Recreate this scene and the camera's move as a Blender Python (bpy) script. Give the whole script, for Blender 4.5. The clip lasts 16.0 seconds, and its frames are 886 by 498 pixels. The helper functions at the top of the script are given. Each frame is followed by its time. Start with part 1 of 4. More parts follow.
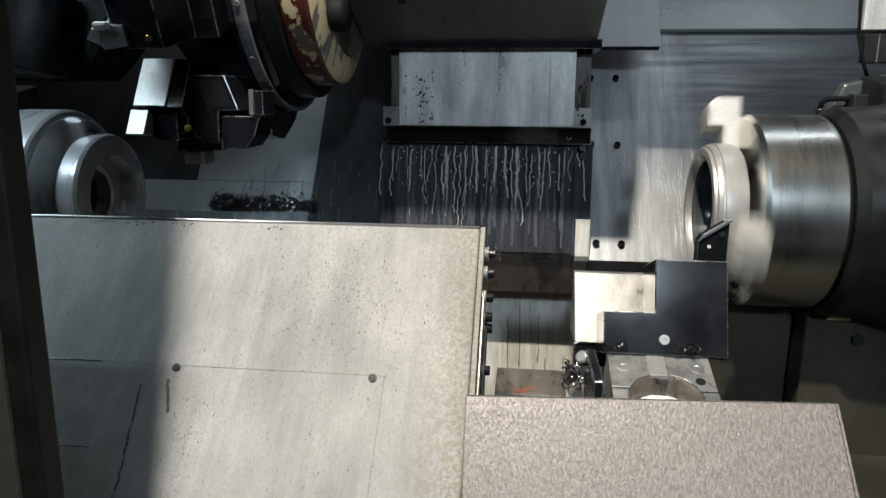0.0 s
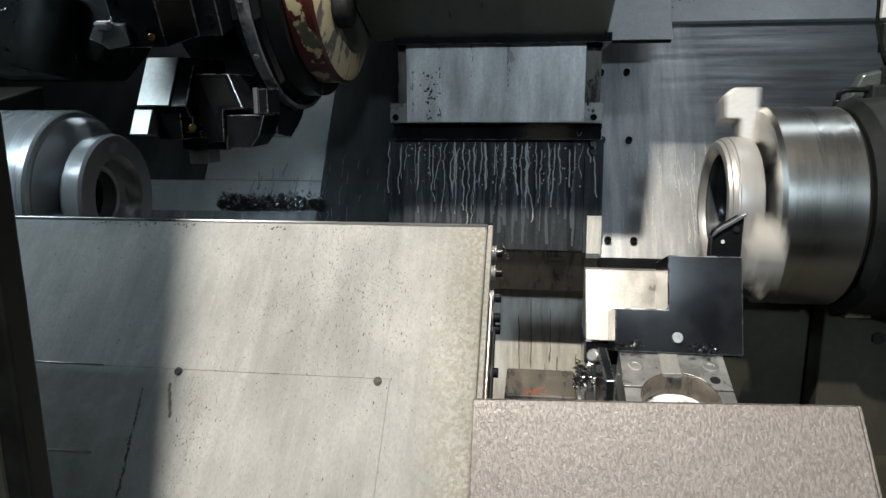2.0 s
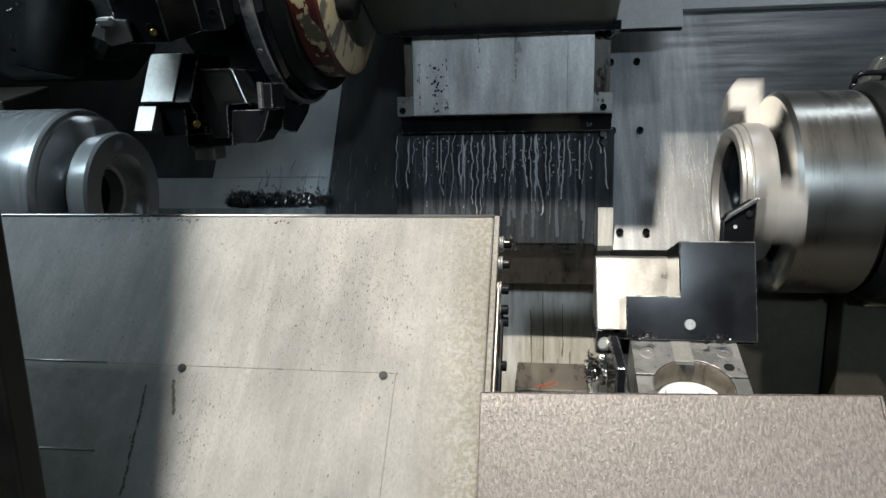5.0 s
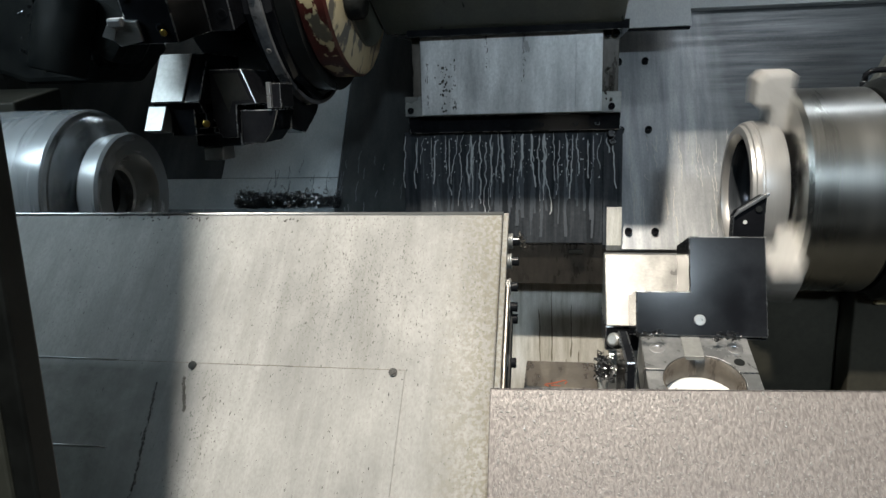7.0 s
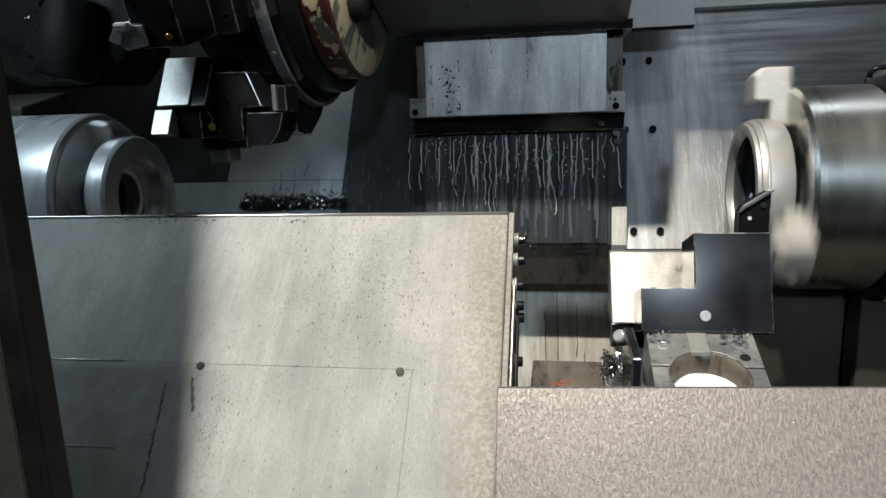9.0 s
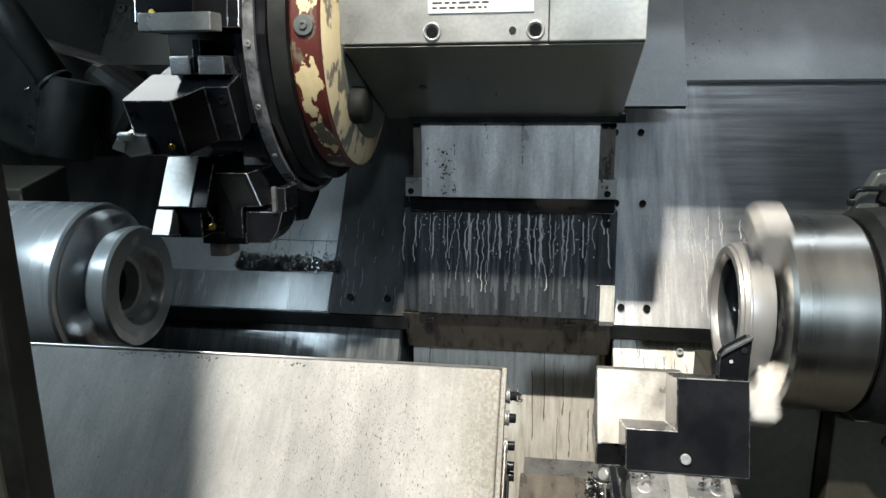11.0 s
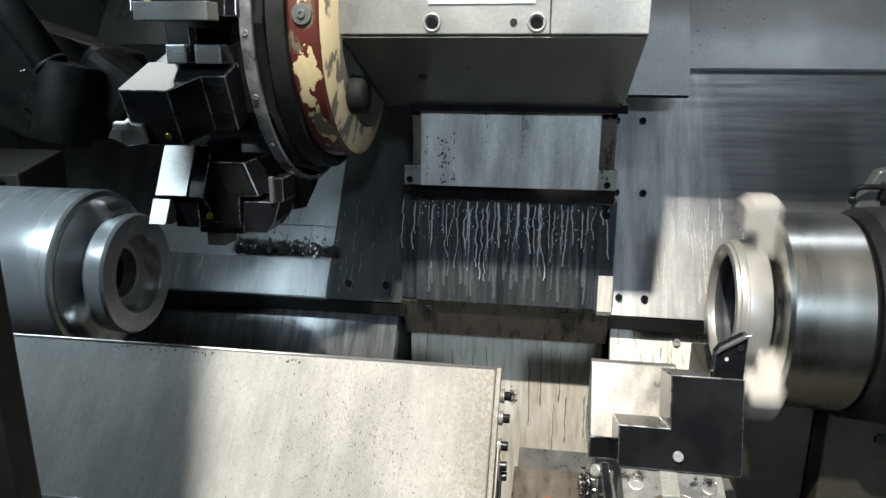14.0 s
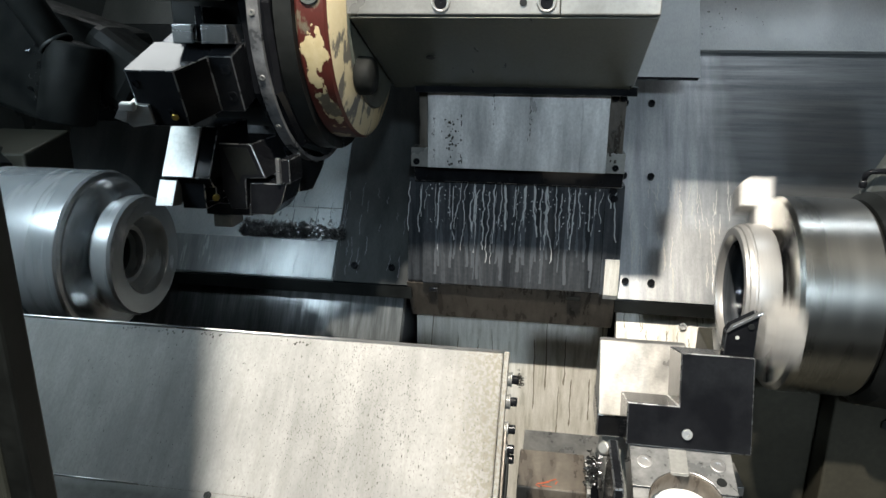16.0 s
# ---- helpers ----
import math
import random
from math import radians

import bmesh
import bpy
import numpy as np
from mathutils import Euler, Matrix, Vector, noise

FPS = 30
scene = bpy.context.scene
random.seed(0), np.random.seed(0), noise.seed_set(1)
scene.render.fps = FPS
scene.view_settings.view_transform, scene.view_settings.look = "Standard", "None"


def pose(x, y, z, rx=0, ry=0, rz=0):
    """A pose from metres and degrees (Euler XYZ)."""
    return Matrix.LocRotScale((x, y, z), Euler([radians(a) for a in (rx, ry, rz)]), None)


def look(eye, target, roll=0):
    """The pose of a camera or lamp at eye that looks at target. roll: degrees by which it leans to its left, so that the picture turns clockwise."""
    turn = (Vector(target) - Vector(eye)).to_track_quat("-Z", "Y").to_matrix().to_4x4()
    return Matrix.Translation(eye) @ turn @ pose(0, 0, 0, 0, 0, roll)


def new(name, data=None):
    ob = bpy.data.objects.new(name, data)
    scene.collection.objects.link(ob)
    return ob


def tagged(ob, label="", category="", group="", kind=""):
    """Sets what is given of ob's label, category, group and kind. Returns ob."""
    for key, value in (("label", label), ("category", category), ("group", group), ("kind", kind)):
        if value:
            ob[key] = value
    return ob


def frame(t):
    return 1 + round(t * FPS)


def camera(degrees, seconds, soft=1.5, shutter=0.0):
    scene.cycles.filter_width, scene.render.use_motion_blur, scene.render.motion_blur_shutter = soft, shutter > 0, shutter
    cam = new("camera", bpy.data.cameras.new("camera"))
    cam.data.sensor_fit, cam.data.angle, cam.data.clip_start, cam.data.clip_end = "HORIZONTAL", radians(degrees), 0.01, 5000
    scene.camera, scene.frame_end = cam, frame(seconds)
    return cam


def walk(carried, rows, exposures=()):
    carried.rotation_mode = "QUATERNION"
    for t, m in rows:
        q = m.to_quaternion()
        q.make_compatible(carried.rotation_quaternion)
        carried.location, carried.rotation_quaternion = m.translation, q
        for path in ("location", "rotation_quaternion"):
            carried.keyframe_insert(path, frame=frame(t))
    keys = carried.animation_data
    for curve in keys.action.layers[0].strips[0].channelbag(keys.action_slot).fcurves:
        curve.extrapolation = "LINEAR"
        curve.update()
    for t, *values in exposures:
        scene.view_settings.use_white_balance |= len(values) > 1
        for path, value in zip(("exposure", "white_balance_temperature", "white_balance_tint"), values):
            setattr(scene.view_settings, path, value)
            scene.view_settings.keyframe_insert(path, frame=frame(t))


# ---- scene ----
cam = camera(65.0, 16.0, soft=1.5, shutter=0.3)
PATH = [
    (0, (0.177, -0.04, 1.47), (-0.045, 1.902, 1.049), 0.4),
    (0.5, (0.178, -0.039, 1.468), (-0.044, 1.903, 1.042), 0.5),
    (1, (0.178, -0.035, 1.47), (-0.062, 1.904, 1.043), 0.3),
    (1.5, (0.179, -0.029, 1.47), (-0.072, 1.909, 1.044), -0.1),
    (2, (0.181, -0.022, 1.468), (-0.076, 1.914, 1.04), -0.3),
    (2.5, (0.183, -0.013, 1.466), (-0.082, 1.921, 1.034), -0.5),
    (3, (0.187, -0.003, 1.464), (-0.084, 1.93, 1.029), -0.7),
    (3.5, (0.19, -0.003, 1.462), (-0.085, 1.929, 1.025), -0.8),
    (4, (0.189, -0.008, 1.461), (-0.093, 1.922, 1.023), -1.0),
    (6.5, (0.185, -0.009, 1.455), (-0.125, 1.92, 1.027), -1.6),
    (7, (0.185, -0.01, 1.454), (-0.131, 1.918, 1.027), -1.6),
    (7.5, (0.184, -0.011, 1.454), (-0.132, 1.917, 1.029), -1.7),
    (8, (0.186, -0.011, 1.454), (-0.132, 1.917, 1.028), -1.8),
    (8.5, (0.186, -0.012, 1.453), (-0.135, 1.916, 1.03), -1.9),
    (9, (0.184, -0.013, 1.452), (-0.145, 1.914, 1.032), -2.1),
    (9.5, (0.18, -0.007, 1.525), (-0.141, 1.921, 1.099), -1.5),
    (10, (0.177, -0.001, 1.582), (-0.136, 1.922, 1.135), -1.1),
    (12.5, (0.179, -0.002, 1.663), (-0.101, 1.914, 1.165), 0.2),
    (13, (0.18, -0.002, 1.664), (-0.104, 1.909, 1.148), 0.3),
    (13.5, (0.181, 0.0, 1.664), (-0.108, 1.906, 1.133), 0.3),
    (14, (0.181, 0.009, 1.662), (-0.114, 1.911, 1.119), 0.2),
    (14.5, (0.179, 0.008, 1.662), (-0.115, 1.907, 1.106), 0.2),
    (15, (0.181, 0.006, 1.662), (-0.116, 1.901, 1.095), 0.1),
    (15.5, (0.178, 0.009, 1.657), (-0.12, 1.899, 1.077), 0.3),
    (16, (0.176, 0.012, 1.662), (-0.128, 1.897, 1.07), 0.4),
]
walk(cam, [(t, look(eye, target, roll)) for t, eye, target, roll in PATH], [(0, -0.13), (9, -0.15), (9.5, -0.12), (10.0, 0.12), (12, 0.25), (16, 0.25)])

# ---------------------------------------------------------------- light
world = bpy.data.worlds.new("world")
scene.world = world
world.use_nodes = True
bg = world.node_tree.nodes["Background"]
bg.inputs[0].default_value = (0.55, 0.62, 0.7, 1)
bg.inputs[1].default_value = 0.02

LAMP = Vector((0.03, -0.08, 3.05))      # hall work lamp over the open door
HALL = Vector((0.95, -3.0, 3.0))        # far hall lamp behind the operator
CORNER = Vector((-0.90, 1.50, 2.32))     # small cool light added in the corner to mirror in the holders' tops
COOL = Vector((-0.82, 0.60, 1.91))      # cool strip lamp on the end wall


def area(name, where, target, size, watts, colour):
    data = bpy.data.lights.new(name, "AREA")
    data.shape, data.size, data.energy, data.color = "DISK", size, watts, colour
    ob = new(name, data)
    ob.matrix_world = look(where, target)
    return ob


area("work_light", LAMP, (0.15, 0.9, 1.3), 0.06, 94, (1.0, 0.92, 0.80))
strip_data = bpy.data.lights.new("strip_light", "AREA")
strip_data.shape, strip_data.size, strip_data.size_y, strip_data.energy, strip_data.color = "RECTANGLE", 0.26, 0.36, 3.9, (0.60, 0.83, 1.0)
new("strip_light", strip_data).matrix_world = look(COOL, (-0.2, 1.1, 1.35))
area("hall_light", HALL, (0.1, 1.2, 1.45), 0.3, 72, (0.73, 0.88, 1.0))

area("corner_glint_light", CORNER, (-0.3, 1.0, 1.58), 0.36, 0.75, (0.62, 0.82, 1.0))
# Added cool fill that brightens the upper guard sheets; not a known lamp.
tube_data = bpy.data.lights.new("roof_fill_light", "AREA")
tube_data.shape, tube_data.size, tube_data.size_y, tube_data.energy, tube_data.color = "RECTANGLE", 0.7, 0.06, 2.1, (0.78, 0.89, 1.0)
new("roof_fill_light", tube_data).matrix_world = look((0.86, 1.25, 2.69), (0.80, 1.45, 1.4))

# ---------------------------------------------------------------- materials


def nodes_of(name):
    m = bpy.data.materials.new(name)
    m.use_nodes = True
    t = m.node_tree
    return m, t, t.nodes["Principled BSDF"]


def mix_rgb(t, fac, a, b):
    n = t.nodes.new("ShaderNodeMix")
    n.data_type = "RGBA"
    for sock, val in ((n.inputs[0], fac), (n.inputs[6], a), (n.inputs[7], b)):
        if isinstance(val, (tuple, float, int)):
            sock.default_value = val if not isinstance(val, tuple) else (*val[:3], 1)
        else:
            t.links.new(val, sock)
    return n.outputs[2]


def noise_of(t, scale, stretch=(1, 1, 1), detail=4, rough=0.6):
    co = t.nodes.new("ShaderNodeTexCoord")
    mp = t.nodes.new("ShaderNodeMapping")
    mp.inputs["Scale"].default_value = stretch
    t.links.new(co.outputs["Object"], mp.inputs[0])
    n = t.nodes.new("ShaderNodeTexNoise")
    n.inputs["Scale"].default_value, n.inputs["Detail"].default_value, n.inputs["Roughness"].default_value = scale, detail, rough
    t.links.new(mp.outputs[0], n.inputs[0])
    return n.outputs[0]


def ramp(t, value, lo, hi, a=0.0, b=1.0):
    r = t.nodes.new("ShaderNodeMapRange")
    r.inputs[1].default_value, r.inputs[2].default_value, r.inputs[3].default_value, r.inputs[4].default_value = lo, hi, a, b
    t.links.new(value, r.inputs[0])
    return r.outputs[0]


def times(t, a, b):
    n = t.nodes.new("ShaderNodeMath")
    n.operation = "MULTIPLY"
    t.links.new(a, n.inputs[0]), t.links.new(b, n.inputs[1])
    return n.outputs[0]


def surface(name, base, worn, rough, metal, scale=18, stretch=(1, 1, 1), grain=220, grain_stretch=(1, 1, 1), bump=0.15, spread=0.16, spec=0.5):
    """Two-scale surface: stains at `scale`, grain at `grain`; roughness varies with both."""
    m, t, p = nodes_of(name)
    big, fine = noise_of(t, scale, stretch, 5), noise_of(t, grain, grain_stretch, 3)
    k = ramp(t, big, 0.38, 0.64)
    col = mix_rgb(t, k, base, worn)
    col = mix_rgb(t, ramp(t, fine, 0.35, 0.75, 0.0, 0.35), col, tuple(c * 0.55 for c in base))
    t.links.new(col, p.inputs["Base Color"])
    t.links.new(ramp(t, big, 0.3, 0.7, max(rough - spread, 0.03), rough + spread), p.inputs["Roughness"])
    p.inputs["Metallic"].default_value = metal
    p.inputs["Specular IOR Level"].default_value = spec
    b = t.nodes.new("ShaderNodeBump")
    b.inputs["Strength"].default_value, b.inputs["Distance"].default_value = bump, 0.001
    t.links.new(fine, b.inputs["Height"])
    t.links.new(b.outputs[0], p.inputs["Normal"])
    return m


def plain(name, base, rough, metal=0.0, glow=0.0):
    m, t, p = nodes_of(name)
    fine = noise_of(t, 160, (1, 1, 1), 3)
    t.links.new(mix_rgb(t, ramp(t, fine, 0.3, 0.7, 0, 0.5), base, tuple(c * 0.7 for c in base)), p.inputs["Base Color"])
    p.inputs["Roughness"].default_value, p.inputs["Metallic"].default_value = rough, metal
    if glow:
        p.inputs["Emission Color"].default_value = (*base, 1)
        p.inputs["Emission Strength"].default_value = glow
    return m


M_WALL = surface("wet_dark_sheet", (0.275, 0.288, 0.30), (0.36, 0.372, 0.378), 0.40, 0.15, 4, (3, 1, 1), 160, (3, 1, 1), 0.04)
M_RIM = surface("scuffed_dark_rim", (0.08, 0.084, 0.089), (0.24, 0.246, 0.255), 0.36, 0.3, 30, (1, 1, 1), 190, (1, 1, 1), 0.2)
M_UPPER = surface("grey_paint_sheet", (0.29, 0.305, 0.31), (0.38, 0.39, 0.39), 0.42, 0.15, 8, (1, 1, 1), 150, (3, 1, 1), 0.06)


def bed_sheet(name):
    """Guard sheet with upright wet runs near the slide and level scrape marks further along."""
    m, t, p = nodes_of(name)
    co = t.nodes.new("ShaderNodeTexCoord")
    sep = t.nodes.new("ShaderNodeSeparateXYZ")
    t.links.new(co.outputs["Object"], sep.inputs[0])
    runs, marks, fine = noise_of(t, 10, (5, 0.5, 0.5), 5), noise_of(t, 8, (0.45, 5, 9), 5, 0.7), noise_of(t, 170, (2, 1, 1), 3)
    cloud = noise_of(t, 5, (1, 1, 1), 4)
    # Paler tone by the slide, about a third of it further along.
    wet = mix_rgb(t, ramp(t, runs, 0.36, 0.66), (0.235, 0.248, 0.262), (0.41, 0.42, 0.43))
    far_tone = mix_rgb(t, ramp(t, marks, 0.36, 0.66), (0.070, 0.077, 0.082), (0.138, 0.146, 0.152))
    far_tone = mix_rgb(t, ramp(t, marks, 0.64, 0.70, 0, 0.7), far_tone, (0.055, 0.06, 0.063))
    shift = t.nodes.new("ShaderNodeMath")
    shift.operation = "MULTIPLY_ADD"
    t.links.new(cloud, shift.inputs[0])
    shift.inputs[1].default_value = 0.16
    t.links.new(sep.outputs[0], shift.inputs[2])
    col = mix_rgb(t, ramp(t, shift.outputs[0], 0.52, 0.62), wet, far_tone)
    col = mix_rgb(t, ramp(t, fine, 0.4, 0.75, 0, 0.3), col, (0.12, 0.128, 0.135))
    t.links.new(col, p.inputs["Base Color"])
    t.links.new(ramp(t, marks, 0.3, 0.7, 0.46, 0.28), p.inputs["Roughness"])
    t.links.new(ramp(t, shift.outputs[0], 0.52, 0.62, 0.15, 0.5), p.inputs["Metallic"])
    b = t.nodes.new("ShaderNodeBump")
    b.inputs["Strength"].default_value, b.inputs["Distance"].default_value = 0.10, 0.001
    t.links.new(marks, b.inputs["Height"])
    t.links.new(b.outputs[0], p.inputs["Normal"])
    return m


M_BED = bed_sheet("bed_guard_sheet")


def stained(name):
    """Stainless sheet with blotches, vertical runs and a brown crust along its free end."""
    m, t, p = nodes_of(name)
    co = t.nodes.new("ShaderNodeTexCoord")
    sep = t.nodes.new("ShaderNodeSeparateXYZ")
    t.links.new(co.outputs["Object"], sep.inputs[0])
    blot, runs, fine, crust = noise_of(t, 9, (1.6, 1, 1), 6), noise_of(t, 30, (3, 0.25, 0.25), 4), noise_of(t, 240, (2, 1, 1), 3), noise_of(t, 260, (1, 1, 1), 2)
    col = mix_rgb(t, ramp(t, blot, 0.36, 0.66), (0.188, 0.187, 0.180), (0.262, 0.259, 0.248))
    col = mix_rgb(t, ramp(t, runs, 0.52, 0.72, 0, 0.30), col, (0.33, 0.325, 0.31))
    col = mix_rgb(t, ramp(t, runs, 0.46, 0.28, 0, 0.28), col, (0.11, 0.105, 0.09))
    grime = times(t, times(t, ramp(t, sep.outputs[0], -0.12, -0.22), ramp(t, sep.outputs[2], 1.214, 1.206)), ramp(t, noise_of(t, 16, (1, 1, 1), 6, 0.7), 0.34, 0.62, 0.45, 0.95))
    col = mix_rgb(t, grime, col, (0.075, 0.078, 0.068))
    edge = t.nodes.new("ShaderNodeMath")
    edge.operation = "MULTIPLY"
    t.links.new(ramp(t, sep.outputs[0], 0.07, 0.125), edge.inputs[0])
    t.links.new(ramp(t, crust, 0.42, 0.58, 0.15, 0.75), edge.inputs[1])
    col = mix_rgb(t, edge.outputs[0], col, (0.135, 0.12, 0.085))
    col = mix_rgb(t, ramp(t, fine, 0.40, 0.75, 0.0, 0.35), col, (0.12, 0.118, 0.11))
    t.links.new(col, p.inputs["Base Color"])
    t.links.new(ramp(t, blot, 0.3, 0.7, 0.64, 0.58), p.inputs["Roughness"])
    p.inputs["Metallic"].default_value = 0.1
    p.inputs["Specular IOR Level"].default_value = 0.3
    b = t.nodes.new("ShaderNodeBump")
    b.inputs["Strength"].default_value, b.inputs["Distance"].default_value = 0.12, 0.001
    t.links.new(fine, b.inputs["Height"])
    t.links.new(b.outputs[0], p.inputs["Normal"])
    return m


M_COVER = stained("stained_stainless")
M_STEEL = surface("machined_steel", (0.50, 0.51, 0.52), (0.60, 0.60, 0.60), 0.30, 0.9, 16, (0.3, 1, 1), 260, (0.15, 3, 3), 0.06, 0.1)
M_BRUSH = surface("turned_steel", (0.37, 0.375, 0.355), (0.46, 0.46, 0.44), 0.29, 1.0, 9, (2, 0.6, 0.6), 420, (3, 0.3, 0.3), 0.02, 0.05)
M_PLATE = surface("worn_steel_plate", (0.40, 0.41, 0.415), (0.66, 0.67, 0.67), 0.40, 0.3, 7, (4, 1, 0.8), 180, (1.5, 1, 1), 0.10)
M_BLOCK = surface("ground_block_steel", (0.165, 0.163, 0.156), (0.275, 0.27, 0.255), 0.37, 0.55, 22, (1.6, 1, 0.6), 190, (1, 1, 2), 0.10)
M_RING = surface("spinning_ring_steel", (0.40, 0.39, 0.375), (0.48, 0.47, 0.455), 0.40, 0.65, 9, (2, 0.6, 0.6), 420, (3, 0.3, 0.3), 0.02, 0.06)
M_CLAMP = surface("ground_clamp_steel", (0.19, 0.195, 0.195), (0.31, 0.312, 0.31), 0.32, 0.5, 30, (1, 1, 1), 200, (1, 1, 1), 0.08)
M_GUARD = surface("bluish_guard_sheet", (0.20, 0.226, 0.24), (0.275, 0.30, 0.312), 0.36, 0.15, 5, (2, 1, 1), 160, (3, 1, 1), 0.05)
M_WIPER = surface("oily_dark_wiper", (0.048, 0.042, 0.036), (0.105, 0.092, 0.076), 0.33, 0.1, 14, (4, 1, 1), 150, (1, 1, 1), 0.12)
M_HEAD = surface("oily_ground_steel", (0.26, 0.265, 0.255), (0.36, 0.36, 0.345), 0.36, 0.55, 6, (1, 1, 1), 170, (1, 1, 1), 0.06)
M_BLACK = surface("black_oxide", (0.006, 0.0065, 0.008), (0.012, 0.013, 0.015), 0.15, 0.0, 20, (1, 1, 1), 240, (1, 1, 1), 0.010, 0.05, 0.14)
M_DULL = surface("dull_black_oxide", (0.006, 0.0065, 0.008), (0.012, 0.013, 0.015), 0.16, 0.0, 20, (1, 1, 1), 240, (1, 1, 1), 0.010, 0.05, 0.05)
M_BLKP = surface("oiled_black_paint", (0.008, 0.009, 0.009), (0.016, 0.018, 0.018), 0.42, 0.0, 12, (1, 1, 1), 120, (1, 1, 1), 0.12, 0.16, 0.22)
M_STREAKP = surface("wet_black_sheet", (0.028, 0.032, 0.037), (0.082, 0.091, 0.102), 0.20, 0.2, 9, (7, 0.5, 0.4), 150, (1, 1, 1), 0.10, 0.10)
M_RUST = surface("brown_oily_steel", (0.085, 0.072, 0.060), (0.165, 0.145, 0.118), 0.33, 0.2, 14, (4, 1, 1), 150, (1, 1, 1), 0.12)
M_BASE = surface("oily_brown_casting", (0.026, 0.025, 0.019), (0.048, 0.045, 0.034), 0.5, 0.0, 5, (1, 1, 1), 120, (1, 1, 1), 0.1, 0.12, 0.25)
M_UNDER = surface("dark_green_underside", (0.075, 0.084, 0.070), (0.125, 0.135, 0.113), 0.38, 0.15, 6, (3, 1, 1), 120, (2, 1, 1), 0.08)
M_DIM = surface("dull_green_sheet", (0.05, 0.057, 0.055), (0.085, 0.093, 0.09), 0.34, 0.15, 4, (2, 1, 1), 160, (3, 1, 1), 0.05)
# Guard sheet colour that carries the shade by the slide and behind the arm.
M_SHADED = surface("shaded_guard_sheet", (0.018, 0.021, 0.022), (0.034, 0.038, 0.039), 0.5, 0.0, 5, (4, 1, 1), 160, (3, 1, 1), 0.05, 0.1, 0.1)
M_CHUTE = surface("wet_chute_steel", (0.60, 0.58, 0.51), (0.86, 0.84, 0.79), 0.36, 0.05, 9, (8, 1, 1), 150, (5, 1, 1), 0.06)
M_SOOT = surface("caked_black_oil", (0.006, 0.007, 0.007), (0.014, 0.015, 0.014), 0.6, 0.0, 25, (1, 1, 1), 160, (1, 1, 1), 0.3, 0.25, 0.10)
M_OILBAR = surface("oiled_black_bar", (0.009, 0.010, 0.010), (0.017, 0.019, 0.018), 0.46, 0.0, 12, (1, 1, 1), 120, (1, 1, 1), 0.06, 0.10, 0.28)
M_SATIN = surface("satin_turned_steel", (0.50, 0.525, 0.54), (0.60, 0.625, 0.64), 0.27, 0.6, 9, (2, 0.6, 0.6), 420, (3, 0.3, 0.3), 0.02, 0.06)
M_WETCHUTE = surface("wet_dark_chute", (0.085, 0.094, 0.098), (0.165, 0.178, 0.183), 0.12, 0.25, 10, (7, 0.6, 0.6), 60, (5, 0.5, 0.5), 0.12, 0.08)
M_WETGUARD = surface("wet_bluish_guard", (0.13, 0.147, 0.157), (0.20, 0.22, 0.232), 0.22, 0.12, 7, (5, 0.7, 0.7), 70, (4, 0.6, 0.6), 0.25, 0.10)
M_RUBBER = surface("black_rubber", (0.005, 0.0055, 0.005), (0.010, 0.011, 0.010), 0.55, 0.0, 30, (1, 1, 1), 160, (1, 1, 1), 0.1, 0.1, 0.1)
M_FRAME = surface("grey_door_paint", (0.026, 0.027, 0.021), (0.042, 0.043, 0.035), 0.5, 0.0, 6, (1, 1, 1), 130, (1, 1, 1), 0.08, 0.16, 0.15)
M_BRASS = plain("brass", (0.55, 0.38, 0.10), 0.3, 1.0)
M_JAW = surface("bright_jaw_steel", (0.40, 0.385, 0.365), (0.47, 0.455, 0.43), 0.42, 0.4, 20, (1, 1, 1), 200, (1, 1, 1), 0.06)
M_CHIP = plain("steel_swarf", (0.16, 0.165, 0.17), 0.28, 1.0)
M_DARKCHIP = plain("dark_swarf", (0.050, 0.047, 0.040), 0.5, 0.2)
M_MILK = plain("milky_coolant", (0.52, 0.54, 0.55), 0.2)
M_FILM = plain("coolant_film", (0.095, 0.105, 0.118), 0.22)
M_DRIP = plain("pale_run", (0.48, 0.47, 0.44), 0.15)
M_RUNS = plain("dark_run", (0.27, 0.25, 0.19), 0.14)
M_DROP = plain("coolant_drop", (0.28, 0.27, 0.26), 0.10)
M_LABEL = plain("white_label", (0.62, 0.62, 0.60), 0.5)
M_INK = plain("label_ink", (0.03, 0.03, 0.03), 0.6)
M_ORANGE = plain("orange_reflection", (0.42, 0.085, 0.03), 0.5)
M_HALL = surface("hall_plaster", (0.13, 0.135, 0.135), (0.17, 0.17, 0.165), 0.8, 0.0, 3)
M_CONCRETE = surface("hall_concrete", (0.10, 0.10, 0.095), (0.14, 0.138, 0.13), 0.75, 0.0, 4)
M_LENS = plain("lamp_diffuser", (1.0, 0.95, 0.85), 0.4, 0.0, 4.0)


